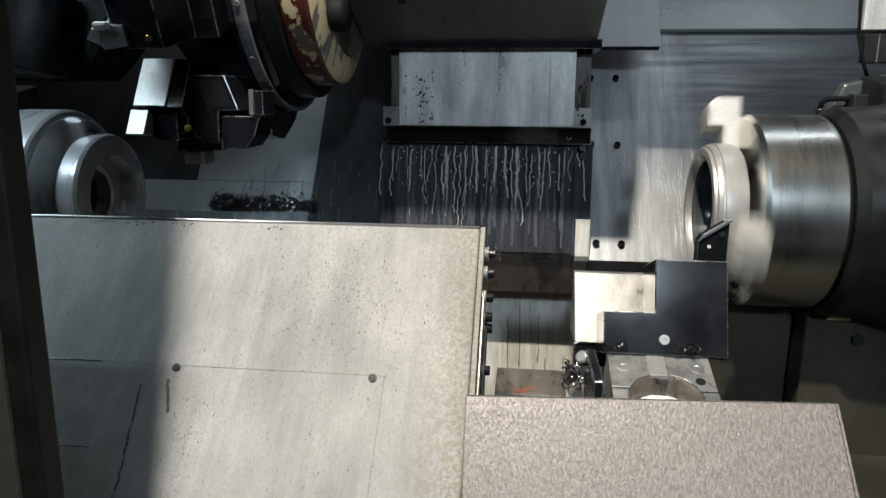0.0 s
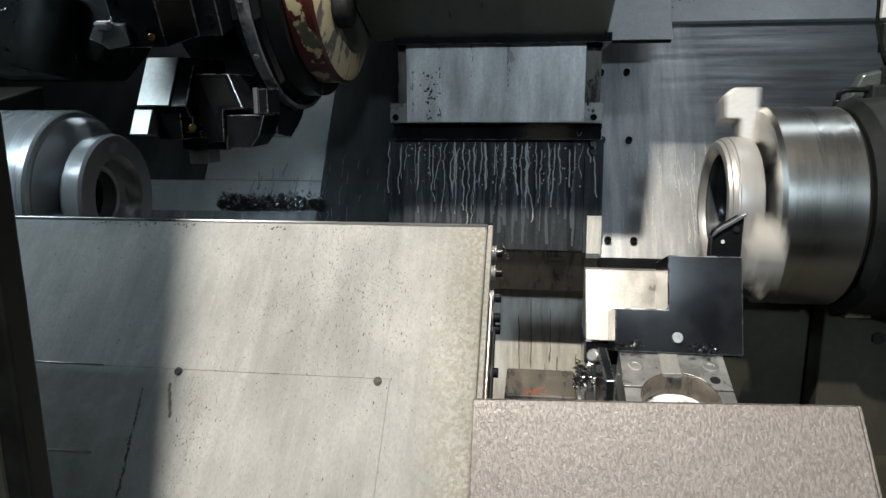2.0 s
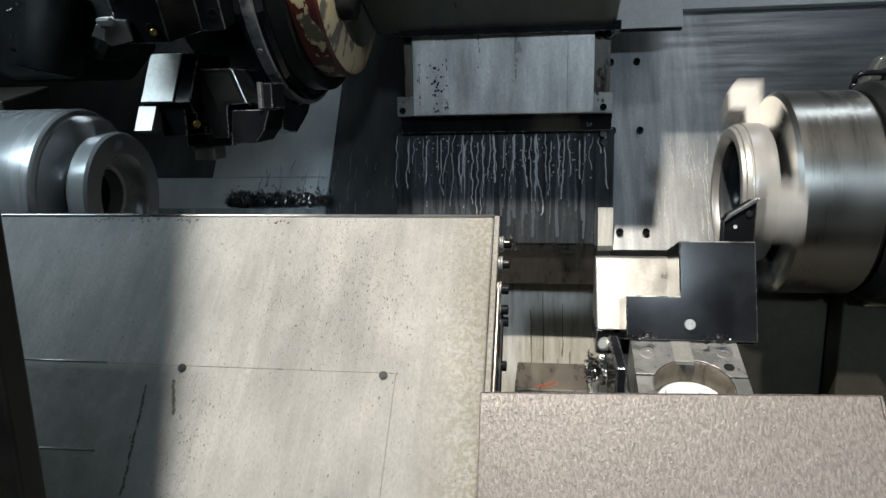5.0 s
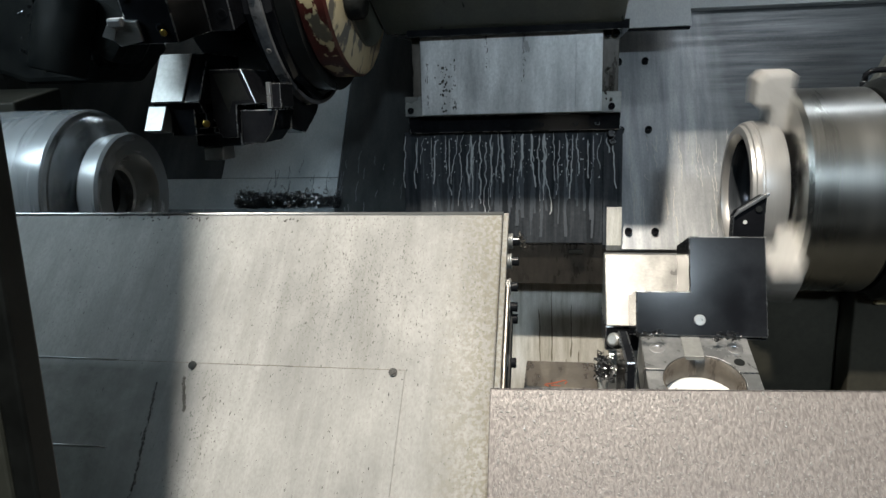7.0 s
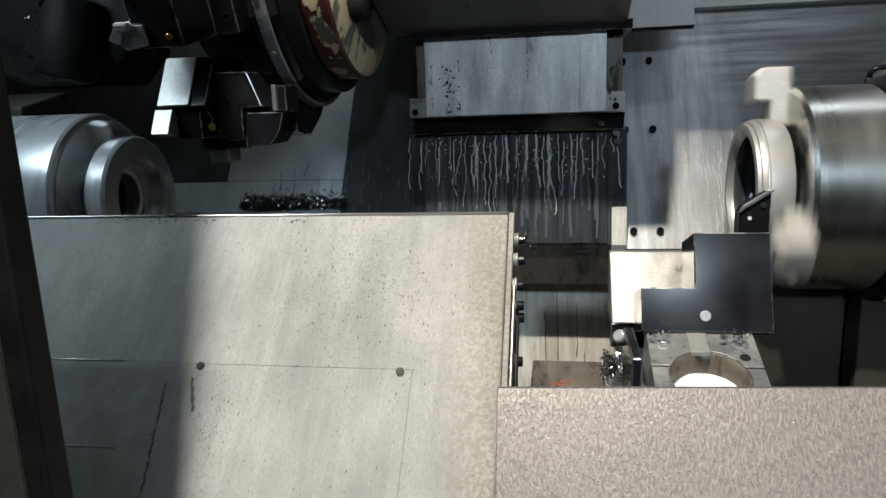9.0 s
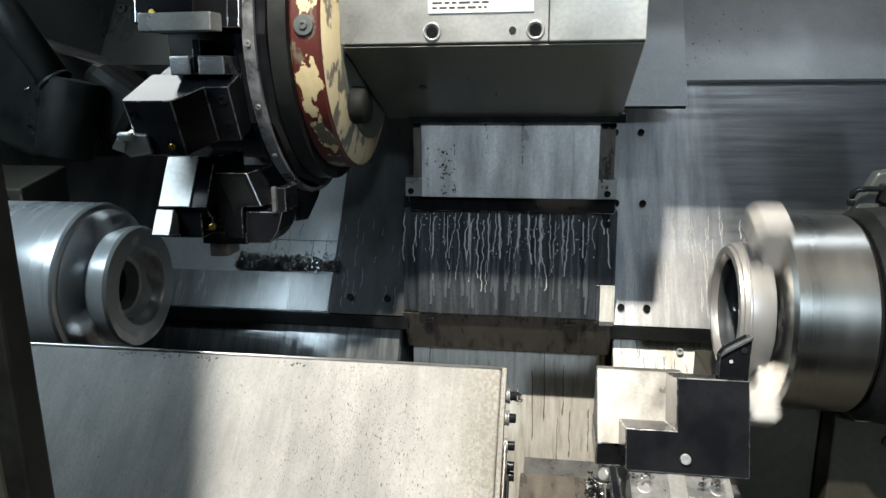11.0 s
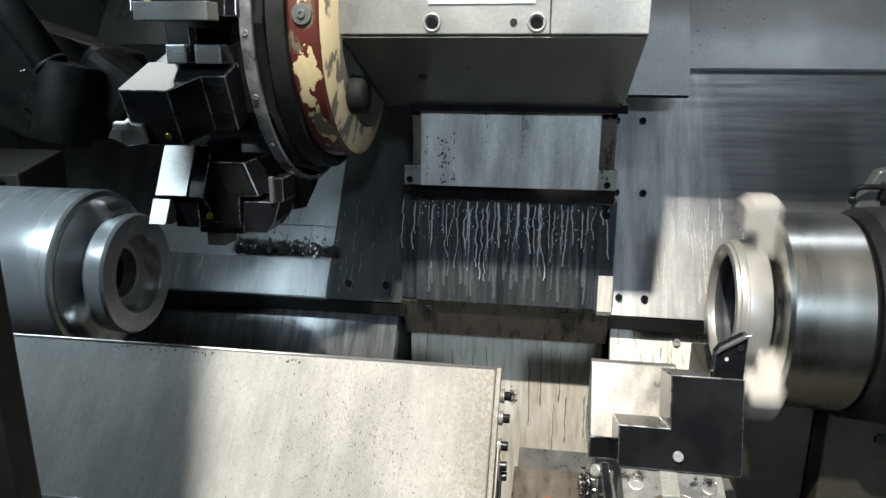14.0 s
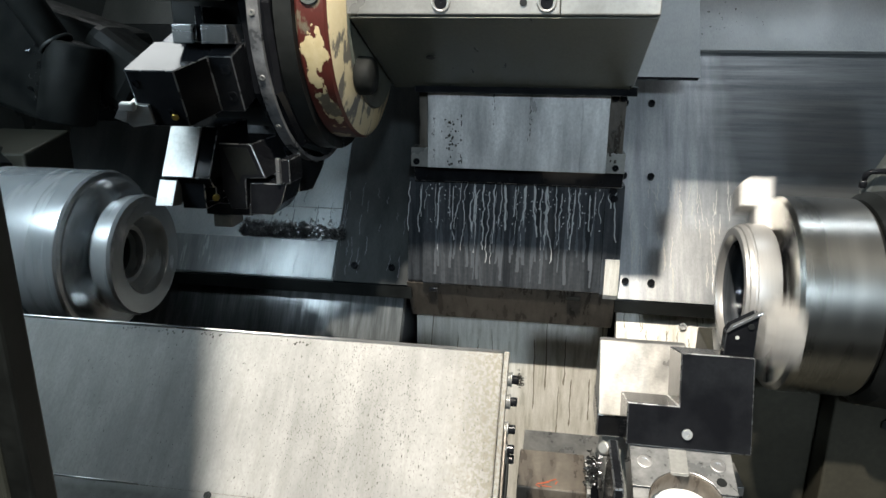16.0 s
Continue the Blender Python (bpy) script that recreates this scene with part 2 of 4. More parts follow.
def flaking(name):
    """Cream filler showing through flaked red paint, with grey metal spots."""
    m, t, p = nodes_of(name)
    n1, n2, n3 = noise_of(t, 17, (1.5, 1, 1), 6, 0.62), noise_of(t, 23, (1, 1, 0.5), 5), noise_of(t, 90, (1, 1, 1), 3)
    cream = mix_rgb(t, n3, (0.36, 0.29, 0.15), (0.50, 0.43, 0.27))
    red = mix_rgb(t, n3, (0.042, 0.0095, 0.0075), (0.080, 0.017, 0.0125))
    co = t.nodes.new("ShaderNodeTexCoord")
    sep = t.nodes.new("ShaderNodeSeparateXYZ")
    t.links.new(co.outputs["Object"], sep.inputs[0])
    middle = times(t, ramp(t, sep.outputs[0], -0.184, -0.170), ramp(t, sep.outputs[0], -0.142, -0.158))
    sunk = t.nodes.new("ShaderNodeMath")
    sunk.operation = "MULTIPLY_ADD"
    t.links.new(middle, sunk.inputs[0])
    sunk.inputs[1].default_value = 0.17
    t.links.new(n1, sunk.inputs[2])
    n1 = sunk.outputs[0]
    col = mix_rgb(t, ramp(t, n1, 0.655, 0.668), red, cream)
    col = mix_rgb(t, ramp(t, n2, 0.60, 0.63), col, (0.10, 0.085, 0.06))
    t.links.new(col, p.inputs["Base Color"])
    p.inputs["Roughness"].default_value = 0.42
    b = t.nodes.new("ShaderNodeBump")
    b.inputs["Strength"].default_value, b.inputs["Distance"].default_value = 0.5, 0.001
    t.links.new(ramp(t, n1, 0.65, 0.67), b.inputs["Height"])
    t.links.new(b.outputs[0], p.inputs["Normal"])
    return m


M_FLAKE = flaking("flaking_red_paint")


def creamy(name):
    m, t, p = nodes_of(name)
    n1, n3 = noise_of(t, 30, (1, 1.4, 0.5), 5), noise_of(t, 90)
    cream = mix_rgb(t, n3, (0.50, 0.42, 0.25), (0.62, 0.54, 0.36))
    t.links.new(mix_rgb(t, ramp(t, n1, 0.53, 0.57), cream, (0.13, 0.12, 0.10)), p.inputs["Base Color"])
    p.inputs["Roughness"].default_value = 0.4
    return m


M_CREAM = creamy("worn_cream_paint")


def beaded(name):
    """Sheet under a film of fine coolant beads, their relief shading also put into the colour."""
    m, t, p = nodes_of(name)
    big, fine = noise_of(t, 14, (2, 1, 1), 5), noise_of(t, 400, (1.25, 0.55, 0.55), 3, 0.6)
    t.links.new(mix_rgb(t, ramp(t, fine, 0.38, 0.62), (0.108, 0.096, 0.090), mix_rgb(t, big, (0.182, 0.164, 0.155), (0.218, 0.198, 0.188))), p.inputs["Base Color"])
    t.links.new(ramp(t, fine, 0.4, 0.62, 0.46, 0.34), p.inputs["Roughness"])
    p.inputs["Metallic"].default_value = 0.12
    b = t.nodes.new("ShaderNodeBump")
    b.inputs["Strength"].default_value, b.inputs["Distance"].default_value = 0.42, 0.0013
    t.links.new(fine, b.inputs["Height"])
    t.links.new(b.outputs[0], p.inputs["Normal"])
    return m


M_BEAD = beaded("beaded_sheet")

M_EDGE = surface("worn_black_edge", (0.16, 0.17, 0.18), (0.34, 0.35, 0.36), 0.26, 0.85, 40)
WORN = {"black_oxide": M_EDGE, "dull_black_oxide": M_EDGE}

# ---------------------------------------------------------------- building helpers


def part(name, bm, material, parent=None, label=""):
    me = bpy.data.meshes.new(name)
    bmesh.ops.recalc_face_normals(bm, faces=bm.faces[:])
    bm.to_mesh(me)
    bm.free()
    me.materials.append(material)
    me.materials.append(WORN.get(material.name, material))
    ob = new(name, me)
    if parent is not None:
        ob.parent = parent
    if label:
        tagged(ob, label)
    return ob


def empty(name, label, category, where=(0, 0, 0), group="", kind=""):
    ob = new(name)
    ob.location = where
    ob.empty_display_size = 0.05
    return tagged(ob, label, category, group, kind)


def bevelled(bm, width, segs=2):
    """Rounded edges; their faces take the second material, the worn one."""
    if width:
        es = [e for e in bm.edges if len(e.link_faces) == 2 and e.calc_face_angle(0) > 0.5]
        bmesh.ops.bevel(bm, geom=es, offset=width, segments=segs, affect="EDGES", profile=0.5, material=1)
    return bm


def box(lo, hi, bevel=0.0015):
    bm = bmesh.new()
    bmesh.ops.create_cube(bm, size=1)
    for v in bm.verts:
        v.co = Vector([(a + b) / 2 + c * (b - a) for a, b, c in zip(lo, hi, v.co)])
    return bevelled(bm, bevel)


def prism(outline, along, lo, hi, bevel=0.0015):
    """An outline in the plane across axis `along` (x: (y, z), y: (x, z), z: (x, y)), drawn out from lo to hi."""
    put = {"x": lambda a, b, d: (d, a, b), "y": lambda a, b, d: (a, d, b), "z": lambda a, b, d: (a, b, d)}[along]
    bm = bmesh.new()
    one, two = [[bm.verts.new(put(a, b, d)) for a, b in outline] for d in (lo, hi)]
    bm.faces.new(one), bm.faces.new(two[::-1])
    for i in range(len(one)):
        j = (i + 1) % len(one)
        bm.faces.new((one[i], one[j], two[j], two[i]))
    bmesh.ops.recalc_face_normals(bm, faces=bm.faces[:])
    return bevelled(bm, bevel)


def lathe(profile, y, z, segs=96, smooth=True):
    """Rows of (x, r) turned about the line through (y, z) along x."""
    bm = bmesh.new()
    rings = []
    for x, r in profile:
        r = max(r, 1e-4)
        rings.append([bm.verts.new((x, y + r * math.cos(2 * math.pi * i / segs), z + r * math.sin(2 * math.pi * i / segs))) for i in range(segs)])
    for a, b in zip(rings, rings[1:]):
        for i in range(segs):
            j = (i + 1) % segs
            f = bm.faces.new((a[i], a[j], b[j], b[i]))
            f.smooth = smooth
    return bm


def sharp(ob, degrees=32):
    me = ob.data
    bm = bmesh.new()
    bm.from_mesh(me)
    for e in bm.edges:
        if len(e.link_faces) == 2 and e.calc_face_angle(0) > radians(degrees):
            e.smooth = False
    bm.to_mesh(me)
    bm.free()
    return ob


def moved(bm, m):
    bmesh.ops.transform(bm, matrix=m, verts=bm.verts[:])
    return bm


def joined(*bms):
    out = bmesh.new()
    for b in bms:
        me = bpy.data.meshes.new("joint")
        b.to_mesh(me)
        b.free()
        out.from_mesh(me)
        bpy.data.meshes.remove(me)
    return out


def cyl(r, h, segs=24, bevel=0.0):
    """A round bar from z = 0 up to h."""
    bm = bmesh.new()
    bmesh.ops.create_cone(bm, cap_ends=True, segments=segs, radius1=r, radius2=r, depth=h)
    bmesh.ops.translate(bm, verts=bm.verts[:], vec=(0, 0, h / 2))
    for f in bm.faces:
        f.smooth = len(f.verts) == 4
    return bevelled(bm, bevel, 1)


def cap_screw(r, h):
    """A socket head screw, its head from z = 0 to h, with a hexagonal socket sunk in it."""
    bm = bmesh.new()
    segs = 24
    rows = [(r, 0), (r, h * 0.88), (r * 0.9, h), (r * 0.52, h), (r * 0.52, h * 0.45), (0.0002, h * 0.45)]
    rings = []
    for i, (q, zz) in enumerate(rows):
        ring = []
        for k in range(segs):
            a = 2 * math.pi * k / segs
            qq = q
            if i in (3, 4):
                w = (a % (math.pi / 3)) - math.pi / 6
                qq = q * math.cos(math.pi / 6) / math.cos(w)
            ring.append(bm.verts.new((qq * math.cos(a), qq * math.sin(a), zz)))
        rings.append(ring)
    for a, b in zip(rings, rings[1:]):
        for i in range(segs):
            j = (i + 1) % segs
            bm.faces.new((a[i], a[j], b[j], b[i]))
    return bm


def facing(where, way, up=(0, 0, 1)):
    """The pose that stands z along `way`."""
    return Matrix.Translation(where) @ Vector(way).to_track_quat("Z", "Y").to_matrix().to_4x4()


def screws(parent, places, way, r=0.008, h=0.009, material=None, name="screw"):
    first = None
    for q in places:
        if first is None:
            first = part(name, cap_screw(r, h), material or M_BLACK, parent)
        else:
            o = new(name, first.data)
            o.parent = parent
            o.matrix_basis = facing(q, way)
            continue
        first.matrix_basis = facing(q, way)


def tube(points, r, segs=14):
    """A round bar bent along the points."""
    bm = bmesh.new()
    pts = [Vector(p) for p in points]
    rings = []
    for i, p in enumerate(pts):
        d = (pts[min(i + 1, len(pts) - 1)] - pts[max(i - 1, 0)]).normalized()
        q = d.to_track_quat("Z", "Y")
        rings.append([bm.verts.new(p + q @ Vector((r * math.cos(2 * math.pi * k / segs), r * math.sin(2 * math.pi * k / segs), 0))) for k in range(segs)])
    for a, b in zip(rings, rings[1:]):
        for i in range(segs):
            j = (i + 1) % segs
            bm.faces.new((a[i], a[j], b[j], b[i])).smooth = True
    bm.faces.new(rings[0]), bm.faces.new(rings[-1][::-1])
    return bm


# ---------------------------------------------------------------- the cabin
LEAN_BED = radians(33.9)
BU = Vector((0, math.sin(LEAN_BED), math.cos(LEAN_BED)))      # up the bed
BN = Vector((0, -math.cos(LEAN_BED), math.sin(LEAN_BED)))     # out of the bed
B0 = Vector((0, 1.39, 1.18))


def bed(x, s, out=0.0):
    return Vector((x, 0, 0)) + B0 + BU * s + BN * out


def slab(x0, x1, s0, s1, out, thick, bevel=0.001):
    pts = [bed(0, s, o) for s, o in ((s0, out), (s1, out), (s1, out - thick), (s0, out - thick))]
    return prism([(p.y, p.z) for p in pts], "x", x0, x1, bevel)


def structure(name, bm, material, label, category):
    return tagged(part(name, bm, material), label, category, kind="structure")


structure("wall_back_3", slab(-0.559, -0.285, 0.13, 0.60, 0.0, 0.05), M_GUARD, "dull grey-green guard sheet behind the turret", "wall")
structure("wall_back_2", slab(-1.0, -0.560, 0.13, 0.60, 0.0, 0.05), M_SHADED, "guard sheet behind the catcher arm, shade in its colour", "wall")
structure("wall_back_5", slab(-1.0, -0.285, -0.036, 0.129, 0.0, 0.05), M_GUARD, "wet bluish guard sheet below the turret", "wall")
structure("wall_back_4", slab(-0.284, -0.1105, -0.036, 0.60, 0.0, 0.05), M_SHADED, "guard sheet beside the slide, shade in its colour", "wall")
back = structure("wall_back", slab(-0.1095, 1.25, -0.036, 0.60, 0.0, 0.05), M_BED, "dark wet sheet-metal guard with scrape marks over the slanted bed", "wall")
# Unseen sheet, added to give the lamp patch its sharp top edge.
structure("wall_lamp_cutoff", box((0.305, 1.0, 1.905), (1.248, 1.02, 2.749)), M_DIM, "unseen sheet added to cut off the work lamp's patch", "wall")
screws(back, [bed(x, 0) for x in (0.33, 0.381, -0.157, -0.239)] + [bed(x, s) for x in (0.378,) for s in (0.232, 0.405)] + [bed(0.322, 0.232), bed(0.322, 0.405)], BN, 0.0072, 0.010, M_BLACK)
structure("trim_bed", slab(-1.0, -0.286, -0.034, 0.052, 0.0035, 0.003), M_WETGUARD, "low steel strip along the foot of the bed guard", "strip")
for k, (x0, x1) in enumerate(((-1.0, -0.11), (0.3115, 1.25))):
    structure("trim_lip_%d" % (k + 1), prism([(1.3665, 1.1485), (1.371, 1.120), (1.40, 1.118), (1.407, 1.122)], "x", x0, x1, 0.001), M_BLKP, "black lip under the bed guard", "lip")
# Left chute sheet has a far darker base colour than the two right ones.
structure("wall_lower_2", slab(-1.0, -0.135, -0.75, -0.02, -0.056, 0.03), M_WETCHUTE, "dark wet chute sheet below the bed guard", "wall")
structure("wall_lower_3", prism([(1.54, 1.14), (1.54, 0.52), (1.58, 0.52), (1.58, 1.14)], "x", -0.133, 0.318), M_CHUTE, "wet steel chute sheet below the slide guard", "wall")
structure("wall_lower", slab(0.32, 1.25, -0.75, -0.02, -0.052, 0.03), M_CHUTE, "wet bright chute sheet below the bed guard", "wall")
structure("wall_upper", slab(0.455, 1.25, 0.5355, 1.9, 0.012, 0.011), M_UPPER, "light grey upper guard sheet with chip specks", "wall")
structure("wall_upper_2", slab(-1.0, 0.452, 0.602, 1.9, 0.0, 0.05), M_DIM, "dark upper guard sheet", "wall")
structure("wall_left", box((-1.05, 0.25, 0.5), (-1.0, 2.3, 2.75)), M_DIM, "dark grey-green end wall of the cabin", "wall")
structure("wall_right", box((1.25, 0.25, 0.5), (1.30, 2.3, 2.75)), M_WALL, "dark end wall of the cabin", "wall")
structure("ceiling", box((-1.05, 0.25, 2.75), (1.30, 2.3, 2.80)), M_WALL, "dark sheet-metal cabin roof", "ceiling")
structure("floor", box((-1.05, 0.25, 0.45), (1.30, 2.3, 0.5)), M_WIPER, "oily brown chip pan", "floor")
# door front around the opening
structure("wall_front", box((-1.05, 0.245, 0.0), (-0.16, 0.30, 2.80)), M_FRAME, "grey painted sliding door front", "wall")
structure("wall_front_2", box((0.95, 0.245, 0.0), (1.30, 0.30, 2.80)), M_FRAME, "grey painted machine front", "wall")
structure("wall_front_3", box((-0.158, 0.245, 0.0), (0.948, 0.30, 0.98)), M_FRAME, "grey painted apron below the door opening", "wall")
structure("wall_front_4", box((-0.158, 0.245, 2.70), (0.948, 0.30, 2.80)), M_FRAME, "grey painted header above the door opening", "wall")
door = structure("door_1", box((-0.157, 0.2725, 0.981), (-0.0892, 0.2895, 2.69), 0.002), M_FRAME, "edge of an open grey sliding door", "door")
part("door_seal", box((-0.0889, 0.2735, 0.981), (-0.0753, 0.2905, 2.69), 0.002), M_RUBBER, door, "black rubber door seal")
# the hall behind the camera
structure("floor_2", box((-3.5, -4.5, -0.06), (4.0, 2.4, -0.001), 0), M_CONCRETE, "worn concrete workshop floor", "floor")
structure("wall_south", box((-3.5, -4.6, 0), (4.0, -4.5, 3.8), 0), M_HALL, "pale workshop wall", "wall")
structure("wall_west", box((-3.6, -4.5, 0), (-3.5, 2.4, 3.8), 0), M_HALL, "pale workshop wall", "wall")
structure("wall_east", box((4.0, -4.5, 0), (4.1, 2.4, 3.8), 0), M_HALL, "pale workshop wall", "wall")
structure("wall_north", box((-3.5, 2.4, 0), (4.0, 2.5, 3.8), 0), M_HALL, "pale workshop wall", "wall")
structure("ceiling_2", box((-3.6, -4.6, 3.8), (4.1, 2.5, 3.9), 0), M_HALL, "pale workshop ceiling", "ceiling")


def fixture(name, where, target, r, label, drop):
    e = empty(name, label, "lamp")
    e.matrix_basis = look(where, target)
    part("housing", moved(joined(cyl(r * 1.5, 0.05, 40, 0.004)), pose(0, 0, 0.004)), M_BLKP, e)
    part("stem", moved(cyl(0.012, drop, 12), pose(0, 0, 0.05)), M_BLKP, e)
    part("diffuser", moved(cyl(r * 1.05, 0.002, 40), pose(0, 0, 0.0015)), M_LENS, e)
    return e


fixture("work_lamp", LAMP, (0.15, 0.9, 1.3), 0.03, "round warm work lamp under the hall ceiling", 0.9)
# Unseen fixture added around the fill light.
roof = empty("roof_fill_lamp", "unseen tube lamp added under the roof as cool fill", "lamp")
roof.matrix_basis = look((0.86, 1.25, 2.69), (0.80, 1.45, 1.4))
part("housing", box((-0.37, -0.045, 0.006), (0.37, 0.045, 0.05), 0.004), M_BLKP, roof)
part("diffuser", box((-0.35, -0.03, 0.001), (0.35, 0.03, 0.005), 0.001), M_LENS, roof)
# Unseen fixture added to carry the corner light.
fixture("corner_glint_lamp", CORNER, (-0.3, 1.0, 1.58), 0.17, "unseen round lamp added in the corner for the holders' reflections", 0.14)
strip = empty("strip_lamp", "flat rectangular cool lamp on the end wall", "lamp")
strip.matrix_basis = look(COOL, (-0.2, 1.1, 1.35))
part("housing", box((-0.15, -0.20, 0.006), (0.15, 0.20, 0.045), 0.004), M_BLKP, strip)
part("stem", moved(cyl(0.012, 0.16, 12), pose(0, 0, 0.045)), M_BLKP, strip)
part("diffuser", box((-0.135, -0.185, 0.001), (0.135, 0.185, 0.005), 0.001), M_LENS, strip)
fixture("hall_lamp", HALL, (0.1, 1.2, 1.45), 0.15, "round hall lamp under the ceiling", 1.9)

# ---------------------------------------------------------------- covers in front
C45 = math.sin(radians(45))
CT = Vector((0, 0.695, 1.335))                      # top edge of the sloping cover
CD, CN = Vector((0, -C45, -C45)), Vector((0, -C45, C45))


def on_cover(x, s, out=0.0):
    return Vector((x, 0, 0)) + CT + CD * s + CN * out


def cover_slab(x0, x1, s0, s1, out, thick, bevel=0.0015):
    pts = [on_cover(0, s, o) for s, o in ((s0, out), (s1, out), (s1, out - thick), (s0, out - thick))]
    return prism([(p.y, p.z) for p in pts], "x", x0, x1, bevel)


cover = empty("way_cover", "large stained stainless sloping cover speckled with chips", "machine cover")
part("sheet", cover_slab(-0.95, 0.133, 0.0, 0.56, 0.0, 0.006, 0.0022), M_COVER, cover)
part("access_panel", cover_slab(-0.345, 0.052, 0.1750, 0.52, 0.0011, 0.0009, 0.0003), M_COVER, cover, "flat access panel with dirty runs")
part("panel_gap", cover_slab(-0.345, 0.052, 0.1744, 0.1749, 0.0010, 0.0008, 0.0001), M_RUST, cover, "thin seam")
# Steel rods draw the highlight along the left part of the seams.
for s0, x0, x1 in ((0.1740, -0.345, -0.235), (0.2590, -0.345, -0.215), (0.2790, -0.345, -0.27)):
    part("seam_glint", tube([on_cover(x0, s0, 0.0012), on_cover((x0 + x1) / 2, s0, 0.0012), on_cover(x1, s0, 0.0009)], 0.0008, 8), M_STEEL, cover, "seam edge with its highlight drawn as a steel rod")
part("back_flange", prism([(0.6965, 1.334), (0.6995, 1.334), (0.730, 1.06), (0.727, 1.06)], "x", -0.95, 0.133, 0.0006), M_COVER, cover)
part("side_flange", prism([(CT.y, CT.z - 0.004)] + [tuple(on_cover(0, s, -0.004).yz) for s in (0.001, 0.50)] + [(0.70, 0.98)], "x", 0.126, 0.1325, 0.001), M_BLACK, cover, "dark end plate of the cover")
part("edge_strip", cover_slab(0.1335, 0.139, -0.001, 0.56, 0.001, 0.012, 0.001), M_COVER, cover, "bright folded edge")
# Rod added so the cover's top edge shows a bright highlight.
part("top_glint", tube([(-0.95, 0.6955, 1.3353), (-0.4, 0.6955, 1.3353), (0.133, 0.6955, 1.3353)], 0.0017, 10), M_STEEL, cover, "steel rod drawing the top edge's highlight")
for i, (x, s) in enumerate(((-0.155, 0.1775), (0.041, 0.1775), (-0.155, 0.44), (0.041, 0.44))):
    part("bolt", moved(joined(cyl(0.0040, 0.0012, 20), moved(cap_screw(0.0026, 0.001), pose(0, 0, 0.0011))), facing(on_cover(x, s, 0.0014), CN)), M_BLKP, cover)
part("side_plate", cover_slab(0.1395, 0.1425, 0.075, 0.54, -0.004, 0.016, 0.001), M_RUST, cover, "brown oily side plate")
part("side_bracket", prism([tuple(on_cover(0, 0.10, -0.022).yz), tuple(on_cover(0, 0.54, -0.022).yz), tuple(on_cover(0, 0.54, -0.075).yz), tuple(on_cover(0, 0.12, -0.030).yz)], "x", 0.1395, 0.146, 0.001), M_SOOT, cover, "black leaning bracket")
for s, q in ((0.026, 0.0), (0.05, 0.0), (0.079, 0.0), (0.098, 0.006), (0.106, 0.016), (0.152, 0.016), (0.192, 0.0), (0.197, 0.022)):
    head_at = on_cover(0.1425, s, -0.011 - q)
    bolt = part("side_bolt", moved(cap_screw(0.0048, 0.0080), facing(head_at, (1, 0, 0))), M_BLACK, cover)
    part("washer", moved(joined(cyl(0.0080, 0.002, 24, 0.0004), moved(cyl(0.0075, 0.003, 20), pose(0, 0, -0.003))), facing(head_at - Vector((0.001, 0, 0)), (1, 0, 0))), M_HEAD, bolt, "worn steel washer")

low = empty("front_cover", "brownish sheet cover beaded with coolant drops", "machine cover")
LA = radians(41)
LT = Vector((0, 0.527, 1.2165))
LD, LN = Vector((0, -math.sin(LA), -math.cos(LA))), Vector((0, -math.cos(LA), math.sin(LA)))
LOW_TILT = pose(0.133, LT.y, LT.z) @ pose(0, 0, 0, 0, -1.9, 0) @ pose(-0.133, -LT.y, -LT.z)
low.matrix_basis = LOW_TILT
lp = [LT, LT + LD * 0.30, LT + LD * 0.30 - LN * 0.003, LT - LN * 0.003]
part("face_sheet", prism([(p.y, p.z) for p in lp], "x", 0.133, 0.439, 0.001), M_BEAD, low)
part("top_fold", prism([(LT.y + 0.0032, LT.z - 0.0004), (LT.y + 0.007, LT.z - 0.003), (LT.y + 0.007, LT.z - 0.03), (LT.y + 0.0045, LT.z - 0.03)], "x", 0.133, 0.439, 0.0006), M_BEAD, low)
part("side_fold", prism([(LT.y, LT.z), (LT.y + 0.006, LT.z - 0.002), (LT.y + 0.03, LT.z - 0.28), tuple((LT + LD * 0.29).yz)], "x", 0.4392, 0.4415, 0.0006), M_BEAD, low)

# ---------------------------------------------------------------- the slide cover in the middle
def set_back(p):
    """The lower guard leans back towards the bed, more so towards its foot."""
    d = min(0.011 + max(1.389 - p[2], 0.0) * 0.19, 0.052)
    k = (p[1] + d) / p[1]
    return Vector((0.18 + (p[0] - 0.18) * k, p[1] + d, 1.56 + (p[2] - 1.56) * k))


def leaning(bm):
    for v in bm.verts:
        v.co = set_back(v.co)
    return bm


slide = empty("slide_cover", "wet black slide guard under a worn steel plate, streaked with coolant", "machine guard")
part("steel_plate", box((-0.060, 1.287, 1.421), (0.267, 1.297, 1.575), 0.0012), M_PLATE, slide, "worn bright steel plate")
part("end_plate", box((0.2205, 1.2852, 1.4225), (0.2665, 1.2868, 1.5735), 0.0004), M_PLATE, slide, "bright scraped end piece")
part("bracket", box((-0.094, 1.2985, 1.4195), (0.302, 1.338, 1.456), 0.0012), M_HEAD, slide)
part("core", prism([(1.3015, 1.58), (1.3015, 1.42), (1.42, 1.42), (1.54, 1.58)], "x", -0.078, 0.296, 0.001), M_WIPER, slide)
part("black_strip", leaning(prism([(1.305, 1.4190), (1.318, 1.388), (1.36, 1.388), (1.36, 1.4190)], "x", -0.090, 0.302, 0.001)), M_BLACK, slide)
